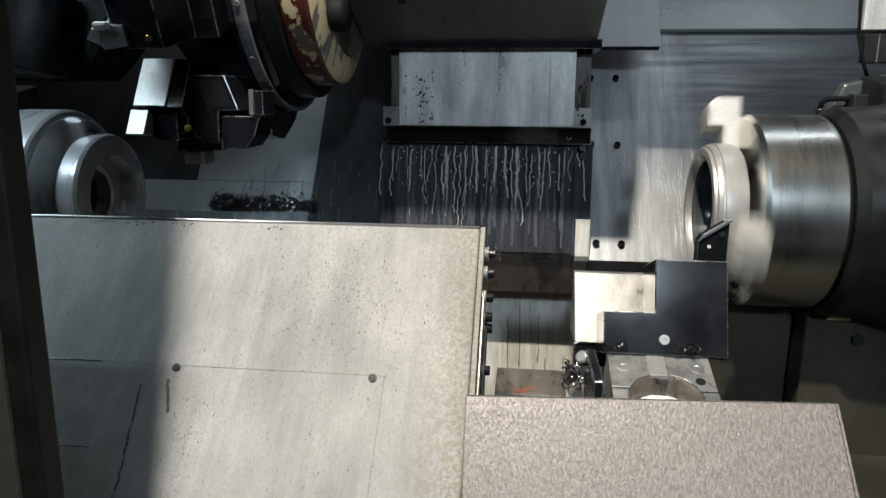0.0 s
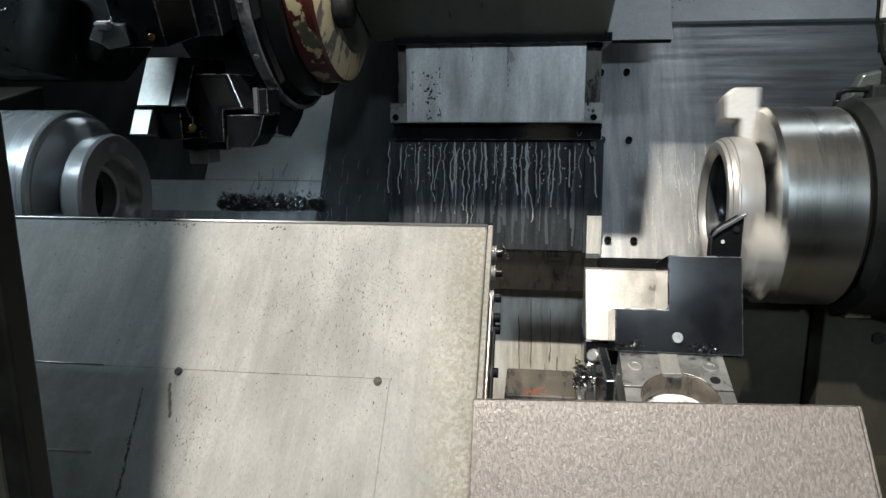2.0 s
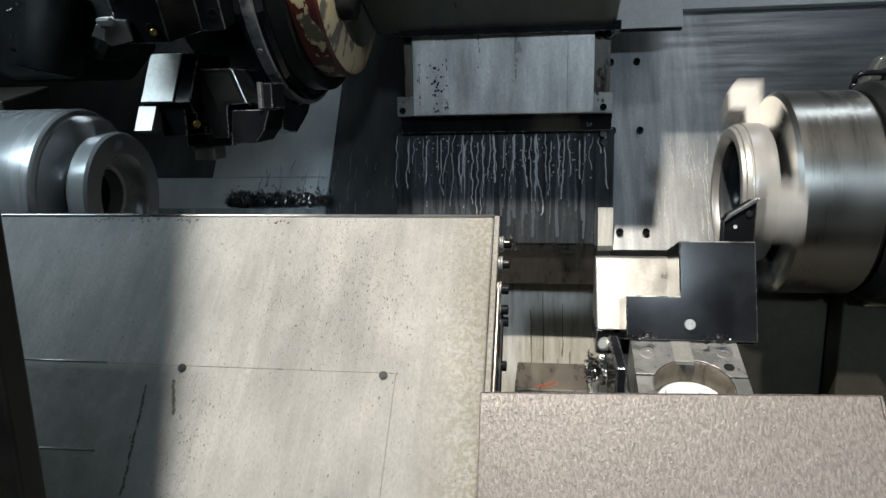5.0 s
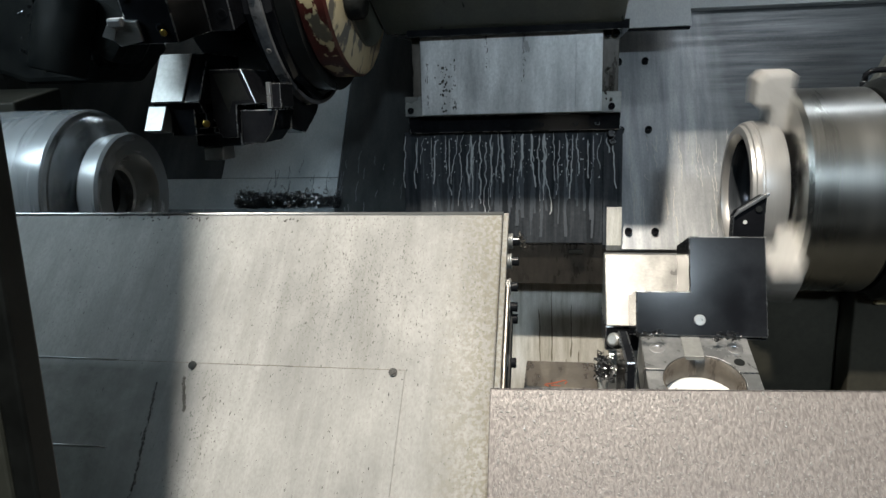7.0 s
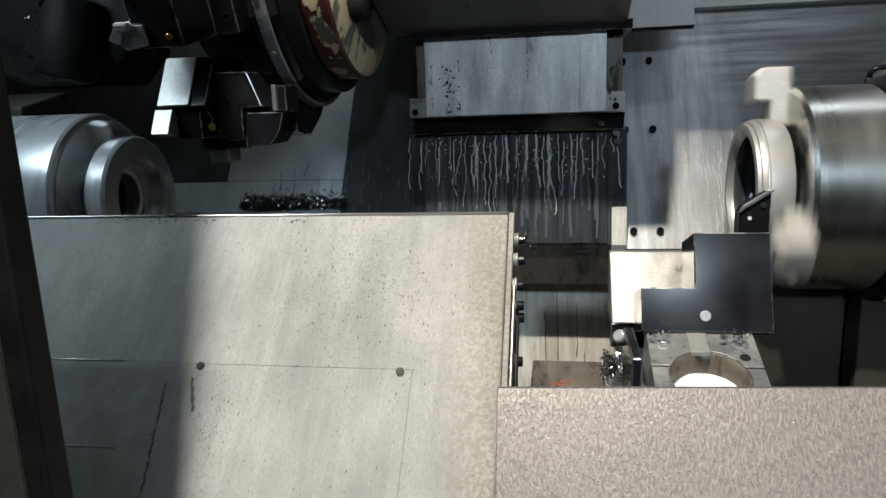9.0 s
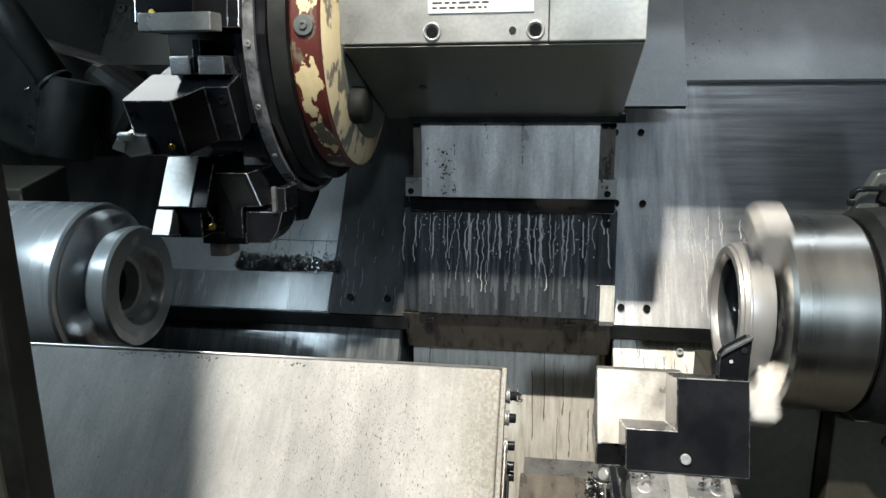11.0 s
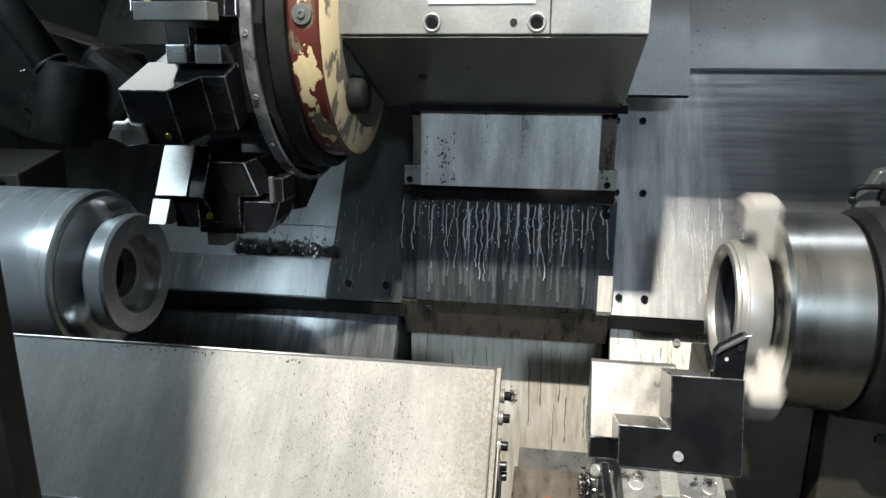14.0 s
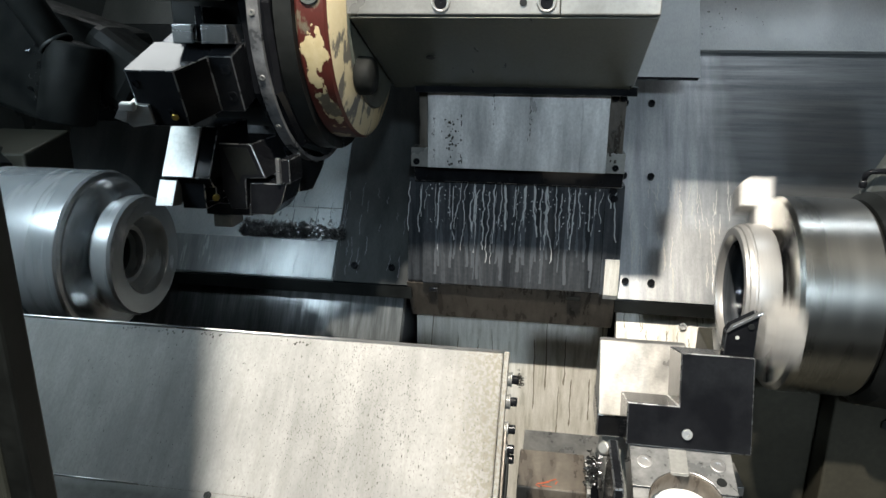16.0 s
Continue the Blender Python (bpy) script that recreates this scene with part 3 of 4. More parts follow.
part("streaked_panel", leaning(prism([(1.334, 1.389), (1.302, 1.181), (1.310, 1.176), (1.44, 1.18), (1.44, 1.389)], "x", -0.074, 0.274, 0.0015)), M_STREAKP, slide)
# Rail split in three; dark and pale colours draw the lamp's lit patch.
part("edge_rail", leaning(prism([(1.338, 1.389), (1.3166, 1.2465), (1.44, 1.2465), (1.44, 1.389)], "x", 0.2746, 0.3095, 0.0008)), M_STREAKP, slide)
part("rail_lit_foot", leaning(prism([(1.3164, 1.246), (1.306, 1.176), (1.316, 1.164), (1.44, 1.17), (1.44, 1.246)], "x", 0.2820, 0.3095, 0.0008)), M_CHUTE, slide, "rail foot with the lamp's lit patch in its colour")
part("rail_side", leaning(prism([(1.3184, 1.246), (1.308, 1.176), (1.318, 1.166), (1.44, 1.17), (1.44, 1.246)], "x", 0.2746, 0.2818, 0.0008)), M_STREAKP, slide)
part("edge_rail", leaning(prism([(1.338, 1.389), (1.312, 1.182), (1.325, 1.164), (1.44, 1.17), (1.44, 1.389)], "x", -0.106, -0.0746, 0.0015)), M_STREAKP, slide)
part("wiper", leaning(prism([(1.3115, 1.1755), (1.366, 1.083), (1.39, 1.083), (1.44, 1.168)], "x", -0.108, 0.3085, 0.0015)), M_WIPER, slide, "brown oily wiper at the foot")
part("clip", leaning(box((-0.062, 1.3135, 1.158), (-0.045, 1.319, 1.166), 0.001)), M_BLACK, slide)
part("clip", leaning(box((0.212, 1.3135, 1.157), (0.240, 1.319, 1.165), 0.001)), M_SOOT, slide)
screws(slide, [(x, 1.3215 + 0.007, 1.398) for x in (-0.072, -0.03, 0.03, 0.095, 0.16, 0.222, 0.262)], (0, -1, 0.17), 0.0050, 0.006, M_BLACK)
screws(slide, [set_back(q) for q in ((0.286, 1.332, 1.395), (0.288, 1.330, 1.380), (0.29, 1.328, 1.365))], (0, -1, 0.17), 0.0065, 0.008, M_BLACK)
screws(slide, [(0.285, 1.2975, 1.43), (-0.083, 1.2975, 1.43)], (0, -1, 0), 0.006, 0.004)
screws(slide, [(0.29, 1.298, 1.555), (0.276, 1.298, 1.555)], (0, -1, 0), 0.006, 0.006)


def panel_point(x, v, out):
    """On the streaked panel: v from 0 at its top to 1 at its foot."""
    return set_back((x, 1.334 - 0.032 * v, 1.389 - 0.208 * v)) - Vector((0, out, 0))


def streaks():
    rnd = random.Random(7)
    bm = bmesh.new()

    def ribbon(x, v0, v1, w, wig):
        n = max(6, int((v1 - v0) * 34))
        prev, dx = None, 0.0
        for i in range(n + 1):
            v = v0 + (v1 - v0) * i / n
            if rnd.random() < 0.4:
                dx += rnd.uniform(-wig, wig)
            ww = w * (0.55 + 0.6 * rnd.random()) * (1 if i else 0.5)
            row = [bm.verts.new(panel_point(x + dx + a * ww, v, o)) for a, o in ((-1, 0.0001), (-0.5, 0.0009), (0.5, 0.0009), (1, 0.0001))]
            if prev:
                for a in range(3):
                    bm.faces.new((prev[a], prev[a + 1], row[a + 1], row[a])).smooth = True
            prev = row

    for k in range(34):
        x = -0.098 + 0.40 * (k + rnd.uniform(-0.45, 0.45)) / 34
        mid = 1 - abs(x - 0.09) / 0.2
        ribbon(x, rnd.uniform(0.02, 0.10), rnd.uniform(0.2, 0.66) + 0.25 * max(mid, 0) * rnd.random(), rnd.uniform(0.0005, 0.0014), 0.0034)
    for x in (0.025, 0.065, 0.082, 0.125, 0.14, 0.168, 0.205):
        ribbon(x, 0.03, rnd.uniform(0.45, 0.66), rnd.uniform(0.0013, 0.0024), 0.0026)
    for k in range(170):
        p = panel_point(rnd.uniform(-0.066, 0.27), rnd.uniform(0.04, 0.42), 0)
        r = rnd.uniform(0.0006, 0.0018)
        b2 = bmesh.ops.create_icosphere(bm, subdivisions=1, radius=r)
        for v in b2["verts"]:
            v.co = Vector((v.co.x, v.co.y * 0.6, v.co.z * 1.2)) + p
    return bm


tagged(part("coolant_streaks", streaks(), M_MILK), "milky coolant trickles and drops on the black guard", "coolant", kind="stuff")


def smears():
    rnd = random.Random(17)
    bm = bmesh.new()
    for k in range(44):
        x, v0 = rnd.choice((rnd.uniform(-0.06, 0.26), rnd.gauss(0.10, 0.05))), rnd.uniform(0.25, 0.5)
        if not -0.06 < x < 0.262:
            continue
        w, v1 = rnd.uniform(0.0008, 0.0030), rnd.uniform(0.6, 0.98)
        rows = []
        for i in range(13):
            f = i / 12
            x += rnd.uniform(-0.0012, 0.0012)
            ww = w * (0.25 + 0.75 * min(2.5 * f, 1)) * rnd.uniform(0.8, 1.2)
            rows.append([bm.verts.new(panel_point(x + a * ww, v0 + (v1 - v0) * f, 0.0006 + 0.00003 * k)) for a in (-1, 0, 1)])
        for a, b in zip(rows, rows[1:]):
            for i in (0, 1):
                bm.faces.new((a[i], a[i + 1], b[i + 1], b[i]))
    return bm


tagged(part("coolant_film", smears(), M_FILM), "thin grey coolant film running down the guard", "coolant", kind="stuff")


def drips(spot, n, xs, vs, longest, width, seed):
    """Narrow wet runs on any surface: spot(x, v, out), v in metres downwards."""
    rnd = random.Random(seed)
    bm = bmesh.new()
    for k in range(n):
        x, v0 = rnd.uniform(*xs), rnd.uniform(*vs)
        n2, prev, dx, ln = 12, None, 0.0, rnd.uniform(0.25, 1) * longest
        for i in range(n2 + 1):
            dx += rnd.uniform(-0.0014, 0.0014)
            w = width * rnd.uniform(0.5, 1.2) * (1.5 if i == n2 - 1 else 1) * (0.4 if i in (0, n2) else 1)
            row = [bm.verts.new(spot(x + dx + a * w, v0 + ln * i / n2, o)) for a, o in ((-1, 0.0001), (0, 0.0010), (1, 0.0001))]
            if prev:
                for a in (0, 1):
                    bm.faces.new((prev[a], prev[a + 1], row[a + 1], row[a])).smooth = True
            prev = row
    return bm


tagged(part("wall_drips", drips(lambda x, v, o: bed(x, 0.235 - v, o), 60, (0.335, 0.60), (0.0, 0.2), 0.06, 0.0009, 41), M_DRIP), "pale wet runs on the bed guard", "coolant", kind="stuff")
tagged(part("wall_drips_2", drips(lambda x, v, o: bed(x, 0.20 - v, o), 50, (-0.45, -0.12), (0.0, 0.2), 0.05, 0.0008, 42), M_FILM), "faint wet runs on the bed guard", "coolant", kind="stuff")
tagged(part("chute_drips", drips(lambda x, v, o: Vector((x, 1.54 - o, 1.14 - v)), 17, (-0.12, 0.31), (0.06, 0.30), 0.24, 0.0014, 43), M_RUNS), "dark wet runs down the chute", "coolant", kind="stuff")
tagged(part("chute_drips_2", drips(lambda x, v, o: bed(x, -0.03 - v, -0.052 + o), 34, (0.325, 0.62), (0.0, 0.1), 0.06, 0.0010, 44), M_RUNS), "dark wet runs on the chute below the guard", "coolant", kind="stuff")

# ---------------------------------------------------------------- turret head
head = empty("turret_head", "grey steel turret slide head with chamfered underside and label", "machine head")
part("body", prism([(1.0, 1.687), (1.0, 2.1), (1.55, 2.1), (1.55, 1.575), (1.285, 1.569)], "x", -0.122, 0.172, 0.0015), M_HEAD, head)
part("side_body", prism([(0.999, 1.687), (0.999, 2.1), (1.55, 2.1), (1.55, 1.574), (1.285, 1.568)], "x", 0.1728, 0.302, 0.0015), M_HEAD, head)
# Thin plate gives the head's underside a darker green tone than its body.
part("underside_plate", prism([(1.004, 1.6838), (1.280, 1.5695), (1.2795, 1.5680), (1.0035, 1.6823)], "x", -0.118, 0.300, 0.0004), M_UNDER, head, "darker green-grey underside plate")
part("foot", prism([(1.27, 1.577), (1.27, 1.560), (1.5, 1.555), (1.5, 1.577)], "x", -0.08, 0.31, 0.001), M_BLACK, head)
lab = part("label", box((0.006, 0.9975, 1.726), (0.151, 0.9995, 1.80), 0.0004), M_LABEL, head, "white printed label plate")
rnd = random.Random(3)
for i in range(6):
    x = 0.012
    while x < 0.085:
        w = rnd.uniform(0.004, 0.016)
        part("text_bar", box((x, 0.9970, 1.7315 + i * 0.0065), (min(x + w, 0.09), 0.9974, 1.7345 + i * 0.0065), 0), M_INK, lab)
        x += w + 0.003
for x, r in ((0.011, 0.0105), (0.154, 0.0105)):
    bolt = part("bolt", moved(cap_screw(r * 0.8, 0.002), facing((x, 1.0005, 1.702), (0, -1, 0))), M_BLACK, head)
    part("counterbore", moved(lathe([(0.0, r * 0.86), (0.0022, r * 0.9), (0.0028, r * 1.15), (0.0, r * 1.3)], 0, 0, 32), facing((x, 1.0002, 1.702), (0, -1, 0)) @ Matrix.Rotation(radians(-90), 4, "Y")), M_HEAD, bolt, "worn counterbore rim")
part("plug", moved(cyl(0.005, 0.0015), facing((0.123, 1.0, 1.702), (0, -1, 0))), M_BLKP, head)
part("port", moved(cyl(0.007, 0.002), facing((-0.028, 1.14, 1.6265), (0, -0.39, -0.92))), M_BLKP, head)
part("boss", lathe([(-0.126, 0.0), (-0.126, 0.026), (-0.122, 0.029), (-0.104, 0.028), (-0.099, 0.023), (-0.099, 0.0)], 1.062, 1.600, 40), M_SOOT, head, "black oily boss")
gp = empty("guard_sheet", "grey painted slide panel with dark specks", "guard panel")
part("sheet", prism([(1.51, 1.581), (1.80, 2.06), (1.815, 2.06), (1.525, 1.581)], "x", 0.31, 0.455, 0.001), M_UPPER, gp)
part("hem", prism([(1.512, 1.5805), (1.53, 1.5805), (1.53, 1.574), (1.52, 1.574)], "x", 0.312, 0.453, 0.0005), M_BLACK, gp)

# ---------------------------------------------------------------- tool turret
TY, TZ = 1.19, 1.70
turret = empty("tool_turret", "black turret disc with tool holders and a flaking red housing", "turret")
sharp(part("housing", lathe([(-0.187, 0.0), (-0.187, 0.204), (-0.183, 0.208), (-0.145, 0.208), (-0.141, 0.204)], TY - 0.014, TZ, 120), M_FLAKE, turret, "flaking red paint over cream filler"))
sharp(part("end_face", lathe([(-0.141, 0.204), (-0.135, 0.19), (-0.127, 0.160)], TY - 0.014, TZ, 120), M_CREAM, turret, "worn cream end face"))
sharp(part("neck", lathe([(-0.127, 0.1595), (-0.1235, 0.157), (-0.1235, 0.0)], TY - 0.014, TZ, 96), M_UNDER, turret, "dark oily neck"))
sharp(part("dark_ring", lathe([(-0.214, 0.0), (-0.214, 0.229), (-0.188, 0.229), (-0.188, 0.0)], TY, TZ, 120), M_BLKP, turret))
part("disc", lathe([(-0.262, 0.0), (-0.262, 0.236), (-0.256, 0.245), (-0.222, 0.245), (-0.2155, 0.238), (-0.2155, 0.0)], TY, TZ, 12, False), M_BLACK, turret)
sharp(part("rim", lathe([(-0.242, 0.2455), (-0.242, 0.252), (-0.225, 0.252), (-0.225, 0.2455)], TY, TZ, 120), M_RIM, turret, "scuffed dark rim ring"))
sharp(part("core", lathe([(-0.385, 0.0), (-0.385, 0.19), (-0.38, 0.195), (-0.2625, 0.195)], TY, TZ, 64), M_BLKP, turret, "black turret core"))
part("plug", moved(joined(cyl(0.0145, 0.004, 30, 0.001), moved(cap_screw(0.006, 0.003), pose(0, 0, 0.004))), facing((-0.164, TY - 0.2215, TZ + 0.012), (0, -1, 0.05))), M_DIM, turret, "grey plug with a socket")
for k in range(18):
    a = radians(20 * k + 3)
    c = Vector((-0.234, TY - 0.2515 * math.cos(a), TZ - 0.2515 * math.sin(a)))
    o = part("rim_bolt", cap_screw(0.0042, 0.003), M_HEAD, turret) if k == 0 else new("rim_bolt", rim_mesh)
    rim_mesh = o.data
    o.parent = turret
    o.matrix_basis = facing(c, (0, -math.cos(a), -math.sin(a)))


def at_station(deg):
    """Local x: machine x; local y: around, downwards; local z: out from the turret's axis."""
    a = radians(deg)
    out, around = Vector((0, -math.cos(a), -math.sin(a))), Vector((0, math.sin(a), -math.cos(a)))
    m = Matrix.Identity(4)
    m.col[0][:3], m.col[1][:3], m.col[2][:3] = (1, 0, 0), around, out
    m.col[3][:3] = (0, TY, TZ)
    return m


def holder(deg, half, top, step, x0=-0.398, x1=-0.262, neck=-0.325, tool=True):
    m = at_station(deg)
    outline = [(x0, 0.225), (x0, top - 0.004), (x0 + 0.004, top), (neck, top), (neck + 0.028, step), (x1, step), (x1, 0.225)]
    h = part("holder", moved(prism([(x, r) for x, r in outline], "y", -half, half + 0.009, 0.0014), m), M_BLACK, turret, "black tool holder block")
    part("base", moved(box((-0.395, -half * 0.86, 0.18), (-0.25, half * 0.86, 0.2245), 0.002), m), M_RIM, turret, "dark clamping foot")
    for x, y in ((-0.385, half * 0.55), (-0.345, half * 0.72), (-0.385, -half * 0.55)):
        part("screw", moved(cap_screw(0.006, 0.003), m @ pose(x, y * 0.9, top - 0.001)), M_BLACK, h)
    part("nozzle", moved(cyl(0.005, 0.004, 16, 0.001), m @ pose(-0.342, half * 0.82, top - 0.0005)), M_BRASS, h, "brass coolant nozzle")
    part("screw", moved(cap_screw(0.008, 0.003), m @ pose(-0.275, -half * 0.5, step - 0.0015)), M_BLACK, h)
    part("screw", moved(cap_screw(0.008, 0.003), m @ pose(-0.275, half * 0.6, step - 0.0015)), M_BLACK, h)
    if tool:
        t = part("tool_shank", moved(prism([(-0.374, 0.012), (-0.374, 0.040), (-0.408, 0.046), (-0.423, 0.030), (-0.404, 0.010)], "z", top - 0.026, top + 0.006, 0.001), m), M_STEEL, h, "steel turning tool")
        part("insert", moved(prism([(-0.412, 0.036), (-0.428, 0.029), (-0.416, 0.014), (-0.404, 0.020)], "z", top + 0.0062, top + 0.011, 0.0006), m), M_STEEL, t, "small cutting insert")
        part("clamp", moved(box((-0.414, 0.006, top + 0.003), (-0.392, 0.018, top + 0.013), 0.003), m), M_STEEL, t)
    return h


holder(22.5, 0.037, 0.318, 0.272)
top_holder = holder(-8.0, 0.020, 0.300, 0.262, x0=-0.372, x1=-0.24, neck=-0.285, tool=False)
part("front_plate", box((-0.352, 0.868, 1.7005), (-0.2515, 0.90, 1.7235), 0.0015), M_HEAD, top_holder, "grey steel front plate")
part("steel_foot", box((-0.348, 0.93, 1.646), (-0.318, 1.0, 1.672), 0.002), M_STEEL, top_holder, "ground steel foot")
part("steel_foot", box((-0.306, 0.93, 1.646), (-0.268, 1.0, 1.672), 0.002), M_STEEL, top_holder, "ground steel foot")
part("foot_web", box((-0.3178, 0.94, 1.648), (-0.3062, 1.0, 1.695), 0.001), M_BLACK, top_holder)
holder(-42.0, 0.037, 0.318, 0.272)
holder(112.0, 0.037, 0.30, 0.272, tool=False)
# the large boring holder below
m = at_station(45)
big = part("holder", prism([(0.947, 1.4565), (0.988, 1.527), (1.09, 1.527), (1.09, 1.44), (0.96, 1.44)], "x", -0.3965, -0.322, 0.0014), M_BLACK, turret, "large black tool holder block")
# Paler plate on the black face draws the bright reflection at its left.
part("face_glint", prism([(0.9435, 1.458), (0.9835, 1.5265), (0.9865, 1.525), (0.9465, 1.4565)], "x", -0.3955, -0.3465, 0.0005), M_HEAD, big, "steel plate drawing the face's bright reflection")
part("underside", box((-0.385, 0.965, 1.418), (-0.322, 1.06, 1.4545), 0.0014), M_BLACK, big)
part("wing", prism([(-0.326, 1.503), (-0.272, 1.503), (-0.252, 1.452), (-0.284, 1.450), (-0.285, 1.402), (-0.310, 1.402), (-0.334, 1.455)], "y", 0.986, 1.09, 0.0014), M_BLACK, big)
# Flat black plate stands in for the shaded opening in the wing.
part("wing_recess_shade", prism([(-0.317, 1.497), (-0.278, 1.497), (-0.262, 1.458), (-0.290, 1.456), (-0.296, 1.440)], "y", 0.9853, 0.9859, 0), M_SOOT, big)
part("wing_floor", box((-0.332, 1.01, 1.411), (-0.262, 1.12, 1.42), 0.001), M_BLACK, big)
part("insert_block", prism([(0.948, 1.452), (0.928, 1.417), (0.955, 1.413), (0.968, 1.447)], "x", -0.402, -0.374, 0.001), M_HEAD, big, "bright steel insert block")
part("cartridge", box((-0.373, 0.955, 1.408), (-0.335, 1.01, 1.45), 0.0015), M_BLACK, big)
part("nozzle", moved(cyl(0.005, 0.008, 16, 0.001), facing((-0.322, 0.965, 1.425), (0.2, -1, 0))), M_BRASS, big, "brass coolant nozzle")
part("lower_block", prism([(-0.281, 1.443), (-0.222, 1.443), (-0.232, 1.412), (-0.246, 1.394), (-0.283, 1.393)], "y", 0.992, 1.06, 0.0014), M_BLACK, turret, "black lower holder block")
part("lower_nut", box((-0.350, 1.00, 1.368), (-0.318, 1.04, 1.389), 0.002), M_HEAD, turret, "worn grey nut")
part("lower_base", box((-0.357, 0.994, 1.390), (-0.2835, 1.10, 1.409), 0.0014), M_BLACK, turret)
part("key_block", box((-0.2285, 0.988, 1.4445), (-0.214, 1.04, 1.481), 0.0014), M_BLACK, turret)
part("bright_key", box((-0.2350, 0.985, 1.4445), (-0.2290, 0.993, 1.4825), 0.0008), M_STEEL, turret, "bright steel key")
part("lug", prism([(1.085, 1.47), (1.085, 1.41), (1.15, 1.40), (1.21, 1.43), (1.25, 1.47)], "x", -0.272, -0.238, 0.002), M_BLACK, turret)

# ---------------------------------------------------------------- spindles
AY, AZ = 0.9945, 1.3162


def about_axis(name, label, category):
    return empty(name, label, category, (0, AY, AZ))


def jaw(r0, r1, x0, x1, half, step_r, step_x, lip):
    """A stepped jaw along local z, one step down towards the axis."""
    outline = [(x1, r0), (x0 + step_x, r0), (x0 + step_x, step_r), (x0, step_r), (x0, r1 - lip), (x0 + lip, r1), (x1, r1)]
    return prism(outline, "y", -half, half, 0.002)


right = about_axis("sub_spindle_chuck", "turned steel three-jaw chuck gripping a spinning ring", "chuck")
sharp(part("chuck_body", lathe([(0.482, 0.0), (0.482, 0.130), (0.487, 0.136), (0.579, 0.136), (0.585, 0.131), (0.585, 0.0)], 0, 0, 128), M_BRUSH, right))
for k in range(3):
    part("jaw", moved(jaw(0.084, 0.161, 0.440, 0.484, 0.024, 0.118, 0.020, 0.010), pose(0, 0, 0, 120 * k)), M_JAW, right, "bright steel jaw")
    part("slot", moved(box((0.4805, -0.012, 0.05), (0.4835, 0.012, 0.126), 0.0005), pose(0, 0, 0, 120 * k + 60)), M_BLACK, right)
sharp(part("workpiece", lathe([(0.474, 0.076), (0.474, 0.092), (0.468, 0.0950), (0.4445, 0.0952), (0.4435, 0.0930), (0.4415, 0.0930), (0.4405, 0.0938), (0.4355, 0.0920), (0.4345, 0.0895), (0.4305, 0.0880), (0.430, 0.0860), (0.430, 0.0780), (0.437, 0.0730), (0.474, 0.0700), (0.474, 0.076)], 0, 0, 128), M_RING, right, "turned steel ring with a grooved rim"))
# Dark liner and black disc put the shade inside the bore into colour.
sharp(part("bore_shade", lathe([(0.4385, 0.0715), (0.474, 0.0695), (0.474, 0.0680), (0.4385, 0.0705), (0.4385, 0.0715)], 0, 0, 128), M_STREAKP, right, "dark liner drawing the shade inside the ring"))
part("bore_plate", lathe([(0.479, 0.072), (0.479, 0.0)], 0, 0, 64), M_BLACK, right)
for k in range(6):
    part("face_screw", moved(cap_screw(0.006, 0.004), facing((0.481, 0.108 * math.cos(k * 1.047 + 0.5), 0.108 * math.sin(k * 1.047 + 0.5)), (-1, 0, 0))), M_BLACK, right)

left = about_axis("main_spindle_chuck", "turned steel chuck holding a spinning bored ring", "chuck")
sharp(part("chuck_body", lathe([(-0.72, 0.0), (-0.72, 0.130), (-0.712, 0.134), (-0.534, 0.134), (-0.530, 0.131), (-0.529, 0.124), (-0.527, 0.122), (-0.527, 0.0)], 0, 0, 128), M_SATIN, left))
sharp(part("workpiece", lathe([(-0.506, 0.060), (-0.506, 0.088), (-0.502, 0.0945), (-0.474, 0.0975), (-0.469, 0.0945), (-0.468, 0.064), (-0.474, 0.058), (-0.500, 0.048), (-0.500, 0.040), (-0.526, 0.040), (-0.526, 0.066), (-0.506, 0.066), (-0.506, 0.06)], 0, 0, 128), M_SATIN, left, "turned steel ring with a stepped bore"))
part("bore", lathe([(-0.524, 0.041), (-0.524, 0.0)], 0, 0, 48), M_BLACK, left)
for k in range(3):
    part("jaw", moved(prism([(-0.529, 0.070), (-0.500, 0.070), (-0.496, 0.076), (-0.496, 0.104), (-0.503, 0.116), (-0.520, 0.122), (-0.529, 0.122)], "y", -0.024, 0.024, 0.002), pose(0, 0, 0, 120 * k)), M_STEEL, left, "dark steel jaw")

hs = empty("sub_headstock", "black sub-spindle nose and olive base behind the chuck", "headstock")
sharp(part("nose", lathe([(0.588, 0.0), (0.588, 0.135), (0.600, 0.146), (0.66, 0.150), (0.72, 0.165), (1.2, 0.165), (1.2, 0.0)], AY, AZ, 96), M_BLKP, hs))
part("base", prism([(0.978, 1.24), (0.965, 0.60), (1.30, 0.60), (1.30, 1.24)], "x", 0.5905, 1.2, 0.003), M_BASE, hs)
part("hex_socket", moved(cyl(0.009, 0.002, 6), facing((0.663, 0.9735, 1.135), (0, -1, 0))), M_BLKP, hs)
part("skirt", prism([(1.02, 1.172), (1.02, 0.62), (1.20, 0.62), (1.20, 1.172)], "x", 0.44, 0.590, 0.003), M_BASE, hs)
# Dark box added below the chuck so that its underside reflects little light.
part("reflection_blocker", box((0.43, 0.62, 0.55), (1.2, 0.960, 0.965), 0.004), M_BASE, hs, "dark block added under the chuck against bright reflections")
